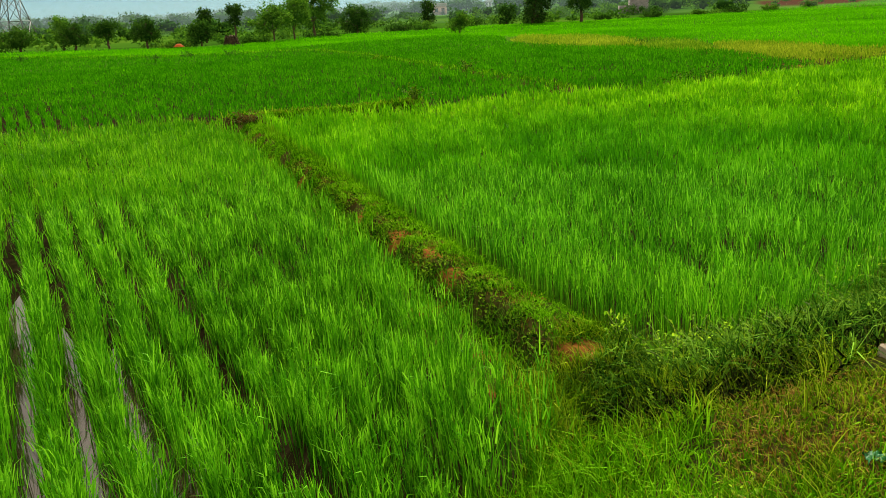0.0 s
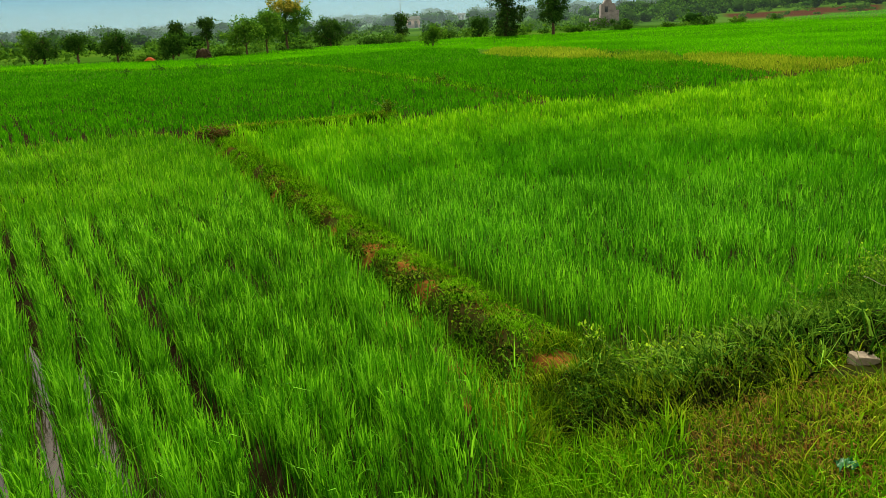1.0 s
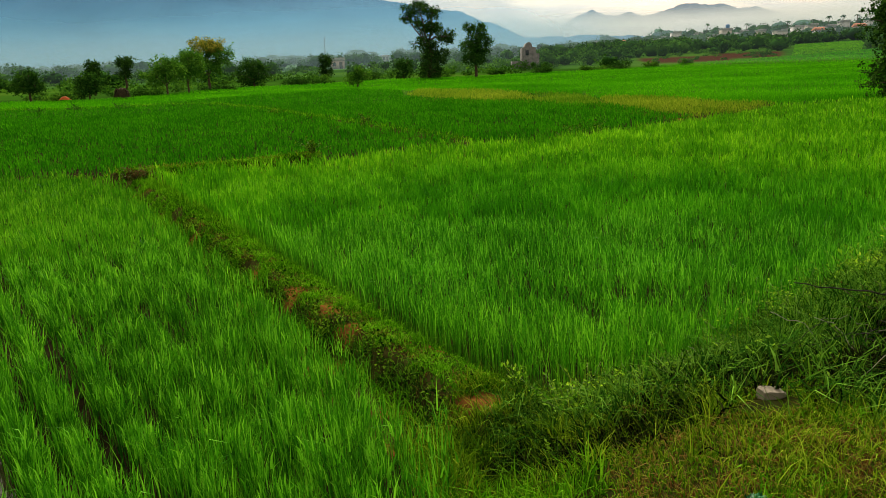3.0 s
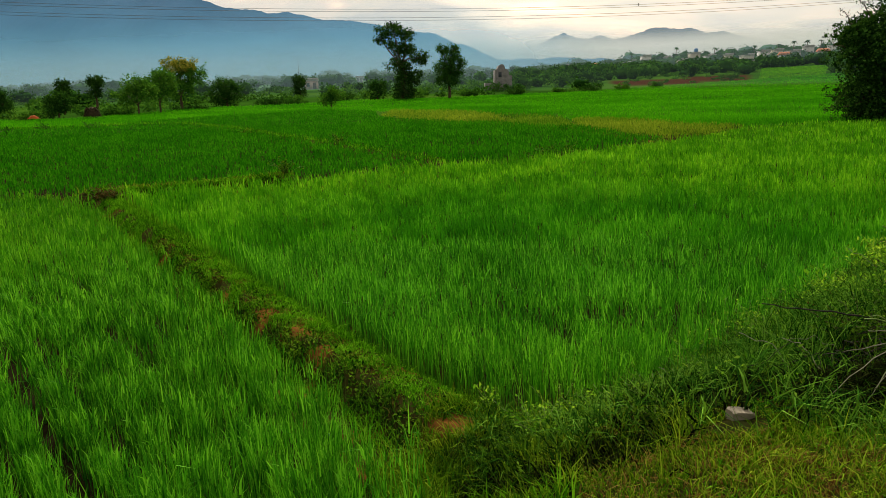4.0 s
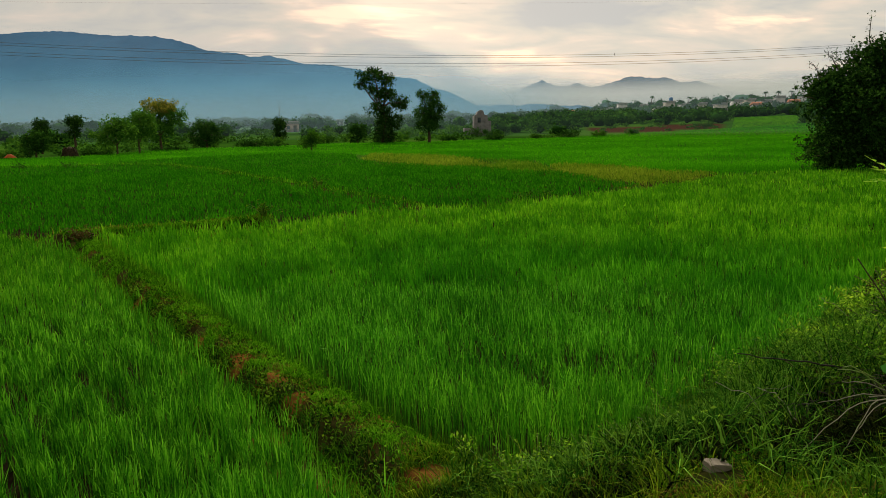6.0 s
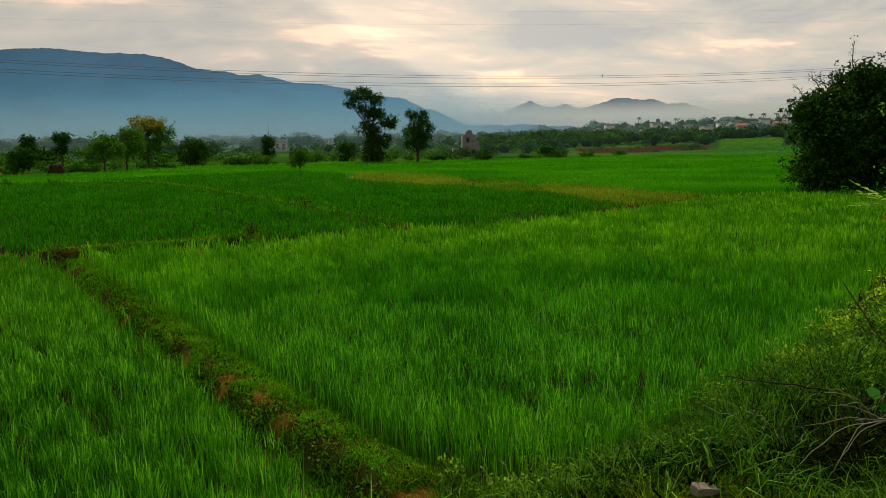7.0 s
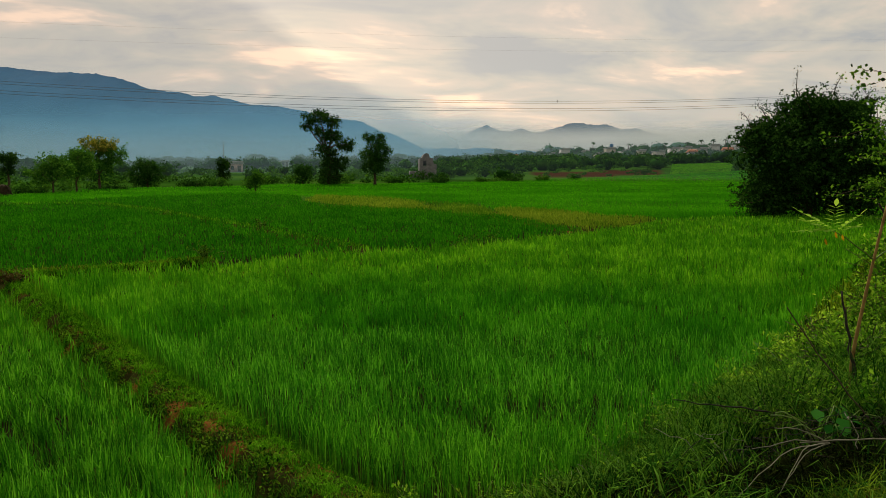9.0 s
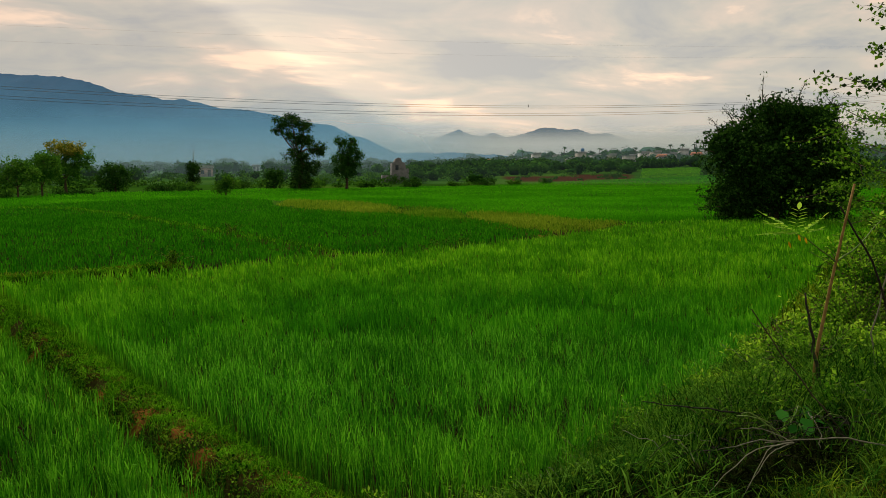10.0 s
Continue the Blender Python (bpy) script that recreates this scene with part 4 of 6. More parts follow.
HEAP = ((1.9, 2.5, 0.28, 0.36, 18, 0.05, M_WEED_LIGHT), (1.6, 1.3, 0.30, 0.36, 16, 0.042, M_WEED), (1.7, 1.35, 0.40, 0.4, 30, 0.045, M_WEED), (2.0, 1.6, 0.42, 0.42, 30, 0.05, M_WEED_LIGHT), (2.5, 1.75, 0.55, 0.45, 34, 0.05, M_WEED_LIGHT), (2.9, 1.4, 0.5, 0.45, 30, 0.05, M_WEED_LIGHT),
        (3.2, 1.9, 0.6, 0.5, 36, 0.05, M_WEED_LIGHT), (2.3, 2.15, 0.42, 0.42, 30, 0.05, M_WEED_LIGHT), (3.7, 1.6, 0.62, 0.5, 34, 0.055, M_WEED_LIGHT), (4.0, 2.2, 0.7, 0.5, 36, 0.055, M_WEED_LIGHT), (2.8, 2.5, 0.5, 0.45, 30, 0.05, M_WEED),
        (4.6, 2.4, 0.75, 0.55, 36, 0.06, M_BUSH), (4.8, 1.6, 0.7, 0.5, 34, 0.06, M_WEED_LIGHT), (5.6, 2.2, 0.9, 0.6, 40, 0.06, M_WEED_LIGHT))
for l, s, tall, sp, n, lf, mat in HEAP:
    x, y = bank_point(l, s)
    # shrubs by the sapling take the leaf colour with sunlight in it
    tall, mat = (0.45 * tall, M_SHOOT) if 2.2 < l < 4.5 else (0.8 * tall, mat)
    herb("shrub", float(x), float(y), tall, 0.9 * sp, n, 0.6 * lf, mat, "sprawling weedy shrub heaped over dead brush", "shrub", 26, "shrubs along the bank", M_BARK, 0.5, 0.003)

SHRUB = "tangled scrubby shrub overgrown with vines on the bank"
for l, s, tall, sp, n, lf, mat in (
        (2.9, 0.75, 0.56, 0.5, 30, 0.05, M_WEED), (3.3, 0.45, 0.55, 0.45, 24, 0.05, M_WEED_LIGHT), (3.7, 0.8, 0.66, 0.5, 30, 0.055, M_WEED_LIGHT),
        (4.3, 0.45, 0.72, 0.55, 32, 0.06, M_WEED_LIGHT), (4.1, 1.3, 0.66, 0.5, 32, 0.06, M_WEED), (5.0, 0.9, 0.8, 0.6, 36, 0.06, M_WEED_LIGHT),
        (5.2, 1.8, 0.75, 0.6, 34, 0.06, M_WEED_LIGHT), (6.0, 1.2, 0.95, 0.7, 40, 0.065, M_WEED_LIGHT), (6.4, 2.3, 1.15, 0.8, 46, 0.065, M_BUSH),
        (7.4, 1.2, 0.9, 0.8, 40, 0.07, M_WEED_LIGHT), (8.6, 1.5, 1.0, 0.9, 42, 0.07, M_WEED_LIGHT), (8.4, 3.0, 1.7, 1.0, 60, 0.07, M_BUSH),
        (10.5, 1.8, 1.1, 1.0, 42, 0.08, M_WEED), (11.6, 3.2, 1.8, 1.2, 60, 0.08, M_WEED_LIGHT), (14, 2.2, 1.3, 1.2, 46, 0.09, M_WEED),
        (15.5, 3.8, 2.0, 1.5, 60, 0.09, M_BUSH), (18.5, 2.4, 1.4, 1.4, 50, 0.10, M_WEED), (21, 3.6, 2.2, 1.8, 70, 0.11, M_BUSH), (25, 2.6, 1.6, 1.8, 60, 0.12, M_WEED)):
    l, s, tall, sp = (l, s + 0.85, 0.64 * tall, 0.78 * sp) if l < 6 else (l, 1.15 + 0.5 * s, tall, sp)
    x, y = bank_point(l, s)
    herb("shrub", float(x), float(y), tall, sp, n, (0.62 if l < 6 else 1.0) * lf, mat, SHRUB if l < 6 else "dense green shrub at the roadside", "shrub", 28 if l < 6 else 34, "shrubs along the bank", M_BARK, 0.55, 0.007)


# low tangle of arching stalks and small leaves that covers the bank below the shrubs
tg, b, lt = Build(), Build(), Build()
n = 30000
l, s = rng.uniform(-0.7, 5.0, n), np.abs(rng.normal(1.1, 0.8, n))
x, y = bank_point(l, s)
dark = hollow(l, s)
cover = smooth(-0.5, 0.4, waves(x, y, 0.8, 41) + 0.5 * smooth(0.6, 2.0, l) - 0.2)
k = (rng.random(n) < (0.25 + 0.75 * cover) * (1 - 0.85 * dark) * smooth(-0.5, 0.1, l + 0.3 * (s < 0.7))) & (s > 0.42 * smooth(2.6, 3.6, l) + 0.3 * smooth(1.2, 2.0, l) * waves(x, y, 0.5, 49)) & clear_of(x, y) & (s < 3.0)
x, y, l, s, cover = x[k], y[k], l[k], s[k], cover[k]
n = len(x)
deep = (0.06 + 0.13 * smooth(-0.5, 0.9, waves(x, y, 0.6, 42)) + 0.07 * smooth(1.6, 3.4, l)) * smooth(-0.1, 0.5, s + 0.2) * (1 - 0.55 * smooth(1.9, 2.3, s) * (1 - smooth(1.4, 2.2, l)))
ground_at = ground_z(x, y)
lift = deep * rng.random(n) ** 0.7
blades(tg, np.column_stack([x, y, ground_at + 0.7 * lift]), rng.uniform(0.08, 0.24, n), rng.uniform(0.0055, 0.0105, n), rng.uniform(0, 2 * np.pi, n), rng.uniform(0.4, 1.7, n), 2, 0.45)
# long thin stalks arching out of the tangle higher up
m = 3000
la, sa = rng.uniform(1.0, 2.9, m), rng.uniform(0.6, 2.5, m)
xa, ya = bank_point(la, sa)
k = clear_of(xa, ya) & (rng.random(m) > 0.8 * hollow(la, sa)) & (sa > 0.6 + 0.4 * smooth(2.6, 3.6, la))
xa, ya, m = xa[k], ya[k], int(k.sum())
blades(tg, np.column_stack([xa, ya, ground_z(xa, ya) + rng.uniform(0.0, 0.22, m)]), rng.uniform(0.18, 0.42, m), rng.uniform(0.004, 0.008, m), rng.uniform(0, 2 * np.pi, m), rng.uniform(0.5, 1.4, m), 3, 0.5)
tagged(new("stalk_tangle", tg.mesh("stalk_tangle", M_TANGLE)), "olive tangle of arching grass stalks on the bank", "grass", kind="stuff")
k = rng.random(n) < 0.55 * smooth(0.3, 0.8, cover) * smooth(-0.3, 0.6, l) * (1 - 0.8 * hollow(l, s))
bright = rng.random(n) < 0.6
for build, pick in ((b, k & ~bright), (lt, k & bright)):
    leaves(build, np.column_stack([x, y, ground_at + 1.15 * lift + 0.02])[pick], rng.uniform(0.026, 0.052, pick.sum()), 0.42, 0.9)
tagged(new("weed_tangle", b.mesh("weed_tangle", M_WEED)), "dark small-leaved creepers on the bank", "weeds", kind="stuff")
tagged(new("weed_shoots", lt.mesh("weed_shoots", M_WEED_LIGHT)), "fresh light green leaves among the bank weeds", "weeds", kind="stuff")

# near-black brush that fills the hollows; its colour stands for their shade
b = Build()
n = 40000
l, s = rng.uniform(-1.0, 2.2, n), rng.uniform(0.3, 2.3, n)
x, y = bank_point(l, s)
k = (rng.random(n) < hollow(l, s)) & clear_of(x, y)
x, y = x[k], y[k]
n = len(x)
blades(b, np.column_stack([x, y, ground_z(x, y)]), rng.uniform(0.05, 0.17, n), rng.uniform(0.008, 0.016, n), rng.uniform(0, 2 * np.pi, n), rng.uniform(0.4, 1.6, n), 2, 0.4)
tagged(new("shade_brush", b.mesh("shade_brush", M_BRUSH)), "near-black stalks and leaves standing for shade in the bank hollows", "dead brush", kind="stuff")

# dome of fine grass, dark for shade, arching over the hollow; long stalks beside it
def grass_heap(b, heaps):
    for cl, cs, rl, rs, m, tall, wide in heaps:
        x, y = bank_point(rng.normal(cl, rl, m), rng.normal(cs, rs, m))
        k = clear_of(x, y)
        tufts(b, x[k], y[k], tall, wide, 0.85, 3)


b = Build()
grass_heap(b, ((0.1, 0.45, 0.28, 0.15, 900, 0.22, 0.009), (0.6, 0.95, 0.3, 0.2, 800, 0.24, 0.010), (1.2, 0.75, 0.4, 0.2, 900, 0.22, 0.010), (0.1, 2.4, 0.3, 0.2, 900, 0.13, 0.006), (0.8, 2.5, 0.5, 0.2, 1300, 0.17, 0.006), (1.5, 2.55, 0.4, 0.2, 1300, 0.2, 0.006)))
# dark tufts give the ditch side of the bund its shade
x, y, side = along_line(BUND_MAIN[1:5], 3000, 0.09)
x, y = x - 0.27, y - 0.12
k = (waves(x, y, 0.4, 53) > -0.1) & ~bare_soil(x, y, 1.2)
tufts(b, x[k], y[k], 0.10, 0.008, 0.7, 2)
tagged(new("shade_toned_bank_grass", b.mesh("shade_toned_bank_grass", M_DOME)), "fine grass coloured dark for shade, in mounds and along the ditch", "grass", kind="stuff")
b = Build()
grass_heap(b, ((-0.25, 1.42, 0.20, 0.14, 500, 0.22, 0.0045), (-0.5, 1.95, 0.3, 0.12, 350, 0.16, 0.005), (0.8, 2.55, 0.45, 0.12, 250, 0.18, 0.005), (1.5, 2.6, 0.4, 0.18, 350, 0.22, 0.005)))
l, s = rng.uniform(0.3, 4.5, 3000), rng.normal(0.12, 0.16, 3000)
x, y = bank_point(l, s + 0.42 * smooth(2.6, 3.6, l))
k = waves(x, y, 0.5, 46) > -0.15
tufts(b, x[k], y[k], 0.30, 0.007, 0.5, 3)
l, s = rng.uniform(-0.15, 2.6, 1500), rng.normal(0.38, 0.22, 1500)
x, y = bank_point(l, s)
k = (waves(x, y, 0.4, 48) > -0.1) & clear_of(x, y)
tufts(b, x[k], y[k], 0.25, 0.0045, 0.4, 3)
tagged(new("tall_bank_grass", b.mesh("tall_bank_grass", M_GRASS)), "long arching grass stalks rising through bank weeds", "grass", kind="stuff")


def stick(name, pts, r0, r1, mat, label, wob=0.01, sides=6, group=""):
    pts = np.asarray(pts, float)
    u = np.linspace(0, 1, 10)
    k = np.linspace(0, 1, len(pts))
    q = np.stack([np.interp(u, k, pts[:, i]) for i in range(3)], 1)
    q[1:-1] += rng.normal(0, wob, (8, 3))
    t = thing(name, *pts[0], label, "stick")
    b = Build()
    tube(b, q - pts[0], np.linspace(r0, r1, 10), sides)
    part("shaft", b, mat, t, smooth=True)
    return tagged(t, group=group) if group else t


# the brush heap: dead sticks and pale roots lying on the bank
stick("dead_branch", [(3.42, 3.9, 0.905), (3.08, 3.9, 0.97), (2.73, 3.9, 1.035)], 0.006, 0.003, M_DARKSTICK, "dark dead branch lying on the weeds", 0.005)
stick("dead_branch", [(3.85, 3.5, 0.86), (3.42, 3.42, 1.28), (2.98, 3.25, 1.70)], 0.005, 0.003, M_BARK, "grey-black dead branch leaning out of the weeds", 0.0035)
stick("dead_branch", [(4.22, 4.1, 0.85), (4.14, 4.13, 1.25), (4.12, 4.2, 1.60)], 0.014, 0.006, M_DARKSTICK, "short crooked dead stick standing in the weeds", 0.006)
stick("dead_branch", [(5.0, 4.15, 0.85), (4.7, 4.2, 1.75), (4.42, 4.25, 2.18)], 0.009, 0.006, M_DARKSTICK, "dark thin stick crossing behind the sapling", 0.004)
for ex, ey, ez, arch in ((2.44, 2.84, 0.90, 0.10), (2.73, 2.90, 0.90, 0.07), (2.66, 2.84, 0.88, 0.12), (2.74, 3.15, 1.0, 0.03), (2.90, 3.20, 1.08, 0.03)):
    stick("pale_root", [(3.12, 3.06, 1.03), (0.5 * (3.12 + ex), 0.5 * (3.06 + ey), 0.5 * (1.03 + ez) + arch), (ex, ey, ez)], 0.0032, 0.0016, M_PALESTICK, "pale bare root arching over the brush", 0.003)
stick("pale_root", [(3.62, 2.95, 1.0), (3.35, 2.98, 1.07), (2.98, 3.10, 1.03)], 0.0042, 0.003, M_PALESTICK, "pale bare root arching over the brush", 0.003)
for _ in range(26):
    x, y = bank_point(rng.uniform(0.8, 4.2), rng.uniform(0.7, 2.3))
    z, a, ln = float(ground_z(x, y)), rng.uniform(0, 6.28), rng.uniform(0.2, 0.55)
    stick("dry_stalk", [(x, y, z + 0.03), (x + 0.5 * ln * np.cos(a), y + 0.5 * ln * np.sin(a), z + 0.16), (x + ln * np.cos(a), y + ln * np.sin(a), z + 0.10 + 0.2 * rng.random())],
          0.003, 0.0015, M_PALESTICK if rng.random() < 0.5 else M_STRAW, "thin dry stalk lying in the bank grass", 0.012, 4, "dry stalks on the bank")


# dark twigs added so that the shaded core of the heap looks dark
for _ in range(52):
    x, y = rng.normal(3.4, 0.30), rng.normal(3.45, 0.2)
    z, a, ln = float(ground_z(x, y)), rng.uniform(0, 6.28), rng.uniform(0.25, 0.7)
    dx, dy = 0.5 * ln * np.cos(a), 0.5 * ln * np.sin(a)
    lift = rng.uniform(0.02, 0.20)
    stick("brush_twig", [(x - dx, y - dy, z + lift * 0.4), (x, y, z + lift + 0.05), (x + dx, y + dy, z + lift * rng.uniform(0.2, 1.2))], 0.003, 0.0014, M_DARKSTICK, "thin dark dead twig in a brush heap", 0.012, 4, "twigs of the brush heap")


# ---- sapling with feathered leaves ----
def leaflet(b, base, d, side_dir, length, width):
    n = np.cross(side_dir, d)
    p = [base, base + d * length * 0.35 + side_dir * width * 0.5 + n * 0.1 * width, base + d * length * 0.7 + side_dir * width * 0.42 + n * 0.1 * width,
         base + d * length, base + d * length * 0.7 - side_dir * width * 0.42 + n * 0.1 * width, base + d * length * 0.35 - side_dir * width * 0.5 + n * 0.1 * width,
         base + d * length * 0.5]
    b.add(p, [(0, 1, 6), (1, 2, 6), (2, 3, 6), (3, 4, 6), (4, 5, 6), (5, 0, 6)])


def feather(b, start, direction, length, pairs, size):
    """A compound leaf: opposite leaflets along a rachis, one at the end."""
    d = np.asarray(direction, float)
    d /= np.linalg.norm(d)
    side_v = np.cross(d, [0, 0, 1.0])
    side_v /= np.linalg.norm(side_v)
    for i in range(pairs):
        u = (i + 1) / (pairs + 0.6)
        at = np.asarray(start) + d * length * u - np.array([0, 0, 0.10 * length * u * u])
        for sg in (-1, 1):
            ld = side_v * sg * 0.85 + d * 0.5 + np.array([0, 0, rng.uniform(-0.2, 0.12)])
            ld /= np.linalg.norm(ld)
            ls = np.cross(ld, [0, 0, 1.0]) + rng.normal(0, 0.12, 3)
            ls /= np.linalg.norm(ls)
            leaflet(b, at, ld, ls, size * (1 - 0.35 * abs(u - 0.55)), size * 0.38)
    ld, ls = d, side_v
    leaflet(b, np.asarray(start) + d * length - np.array([0, 0, 0.1 * length]), ld, ls, size, size * 0.42)


sap = thing("sapling", 4.20, 4.2, 0.84, "thin brown sapling with a few fresh feathered leaves", "sapling")
b = Build()
tube(b, np.array([(0, 0, 0), (0.045, 0, 0.40), (0.115, 0, 0.76), (0.155, 0, 0.95), (0.215, 0, 1.22), (0.28, 0, 1.50)]), [0.013, 0.0115, 0.0105, 0.0095, 0.009, 0.0075], 8)
part("stem", b, M_STEM, sap, smooth=True)
b = Build()
tube(b, bent((0.16, 0, 0.96), (-0.24, -0.05, 1.18), 7, 0.02, 0.004), np.linspace(0.006, 0.003, 7), 5)
tube(b, bent((0.16, 0, 0.96), (0.62, 0.1, 1.24), 7, -0.02, 0.004), np.linspace(0.006, 0.003, 7), 5)
part("twigs", b, M_GREENSTEM, sap, "green side twigs", smooth=True)
b = Build()
feather(b, (-0.24, -0.05, 1.18), (-0.9, -0.25, 0.35), 0.27, 7, 0.071)
feather(b, (-0.22, -0.05, 1.17), (-0.35, -0.5, 0.75), 0.25, 7, 0.068)
feather(b, (-0.20, -0.05, 1.16), (0.35, -0.5, 0.6), 0.20, 6, 0.062)
feather(b, (-0.22, -0.05, 1.18), (-0.55, 0.5, 0.5), 0.24, 7, 0.068)
feather(b, (-0.24, -0.05, 1.18), (-1.0, -0.05, 0.05), 0.24, 7, 0.065)
feather(b, (-0.23, -0.05, 1.18), (-0.7, -0.5, 0.10), 0.22, 6, 0.065)
feather(b, (-0.18, -0.05, 1.16), (0.0, -0.6, 0.25), 0.18, 5, 0.059)
feather(b, (0.62, 0.1, 1.24), (0.4, -0.4, 0.3), 0.24, 7, 0.068)
feather(b, (0.50, 0.08, 1.19), (-0.2, -0.6, 0.5), 0.18, 5, 0.059)
part("feathered_leaves", b, M_FRESH, sap, "light green compound leaves")
b = Build()
for px in ((-0.24, -0.10, 1.17), (-0.33, -0.12, 1.13), (-0.17, -0.08, 1.15)):
    leaflet(b, np.array(px), np.array([0.15, -0.3, -0.94]), np.array([0.95, 0.2, 0.1]), 0.048, 0.024)
part("yellow_leaves", b, M_AUTUMN, sap, "yellowed drooping leaves")
stick("bare_cane", [(4.95, 4.4, 0.85), (4.9, 4.4, 1.3), (5.02, 4.42, 1.75)], 0.007, 0.005, M_PALESTICK, "pale bare cane beside the sapling", 0.01)

# broad leaves at the foot of the sapling
foot = thing("creeper", 3.41, 3.45, float(ground_z(3.41, 3.45)), "low creeper with broad fresh green leaves", "creeper")
b = Build()
for k in range(9):
    c = np.array([rng.uniform(-0.02, 0.42), rng.uniform(-0.12, 0.25), rng.uniform(0.14, 0.26)]) if k else np.array([0.0, -0.1, 0.24])
    a = rng.uniform(3.4, 6.0)
    d = np.array([np.cos(a), np.sin(a), rng.uniform(-0.7, -0.2)])
    d /= np.linalg.norm(d)
    sd = np.cross(d, [0, 0, 1.0])
    leaflet(b, c, d, sd / np.linalg.norm(sd), rng.uniform(0.06, 0.11), rng.uniform(0.05, 0.085))
part("broad_leaves", b, M_BROAD, foot)
b = Build()
for _ in range(7):
    a = rng.uniform(0, 6.28)
    tube(b, bent((0, 0, 0), (0.34 * np.cos(a), 0.2 * np.sin(a), 0.2), 6, 0.08, 0.01), np.linspace(0.005, 0.003, 6), 4)
part("runners", b, M_GREENSTEM, foot)

# fresh shoots heaped round the foot of the sapling, and sprigs standing out over the rice
for l, s, tall, sp, n, lf in (
        (3.2, 1.5, 0.26, 0.30, 22, 0.040), (3.6, 1.2, 0.30, 0.30, 20, 0.040), (3.9, 1.75, 0.34, 0.34, 26, 0.042), (3.4, 2.05, 0.30, 0.32, 24, 0.042), (4.3, 1.45, 0.38, 0.34, 24, 0.044),
        (4.2, 2.1, 0.36, 0.36, 28, 0.044), (4.8, 1.8, 0.44, 0.38, 28, 0.046), (2.9, 1.95, 0.22, 0.28, 18, 0.038), (5.3, 2.1, 0.46, 0.40, 28, 0.05), (2.7, 2.3, 0.22, 0.30, 20, 0.040), (3.1, 2.5, 0.26, 0.32, 22, 0.042), (2.9, 2.75, 0.24, 0.30, 20, 0.042), (3.4, 2.8, 0.28, 0.32, 22, 0.042), (3.8, 2.5, 0.34, 0.36, 26, 0.044)):
    x, y = bank_point(l, s - float(toe_bend(l)))
    herb("shrub", float(x), float(y), 1.1 * tall, sp, int(1.5 * n), 1.15 * lf, M_SHOOT, "light green shoots heaped round the sapling's foot", "shrub", 22, "shrubs along the bank", M_GREENSTEM, 0.42, 0.003)
for l, s, tall, sp, n in (
        (1.75, 0.72, 0.40, 0.20, 5), (2.1, 0.62, 0.44, 0.24, 6), (2.45, 0.85, 0.42, 0.26, 6), (2.7, 0.62, 0.48, 0.22, 5), (3.0, 0.95, 0.42, 0.28, 7),
        (3.3, 0.85, 0.46, 0.26, 6), (3.75, 0.9, 0.46, 0.28, 6), (4.2, 0.95, 0.46, 0.30, 7), (4.7, 1.05, 0.5, 0.3, 7)):
    x, y = bank_point(l, s - float(toe_bend(l)))
    herb("weed", float(x), float(y), tall, sp, n, 0.03, M_WEED_LIGHT, "thin leafy sprig leaning out over the rice", "weed", 15, "weeds on the bank", None, 0.45, 0.0025)

# ---- litter on the bank ----
st = thing("stone", 2.06, 2.88, float(ground_z(2.06, 2.88)) + 0.01, "pale angular stone half sunk in the grass", "stone")
bm = bmesh.new()
bmesh.ops.create_icosphere(bm, subdivisions=3, radius=1.0)
for v in bm.verts:
    q = v.co.copy()
    f = 1.15 + 0.22 * noise.noise(q * 1.7) + 0.08 * noise.noise(q * 4.0)
    v.co = Vector((max(-0.75, min(0.8, q.x * f + 0.15 * q.z)) * 0.068, max(-0.7, min(0.75, q.y * f)) * 0.052, max(-0.6, min(0.55 - 0.22 * q.x, q.z * f)) * 0.05 - 0.004))
me = bpy.data.meshes.new("block")
bm.to_mesh(me)
bm.free()
me.materials.append(M_STONE)
ob = new("block", me)
ob.parent = st
scrap = thing("plastic_scrap", 1.57, 2.06, float(ground_z(1.57, 2.06)) + 0.02, "crumpled scrap of green plastic in the grass", "litter")
b = Build()
u, w = np.meshgrid(np.linspace(-1, 1, 9), np.linspace(-1, 1, 7), indexing="ij")
z = 0.03 + 0.022 * waves(u, w, 0.9, 51) + 0.02 * waves(u, w, 0.4, 52)
i, j = np.meshgrid(np.arange(8), np.arange(6), indexing="ij")
b.add(np.stack([u * 0.032, w * 0.024, 0.6 * z], -1), None, np.stack([i * 7 + j, (i + 1) * 7 + j, (i + 1) * 7 + j + 1, i * 7 + j + 1], -1))
part("sheet", b, M_GREENBAG, scrap, smooth=True)


# ---- trees ----
def crown_points(centre, rad, n, shell=0.55):
    d = rng.normal(size=(n, 3))
    d /= np.linalg.norm(d, axis=1)[:, None]
    r = shell + (1 - shell) * rng.random(n) ** 0.6
    lumps = 1 + 0.25 * np.sin(d[:, 0] * 4.1 + centre[0]) * np.sin(d[:, 2] * 3.7 + 1.7) + 0.14 * np.sin(d[:, 1] * 9 + d[:, 2] * 7)
    return np.asarray(centre) + d * (r * lumps)[:, None] * np.asarray(rad)


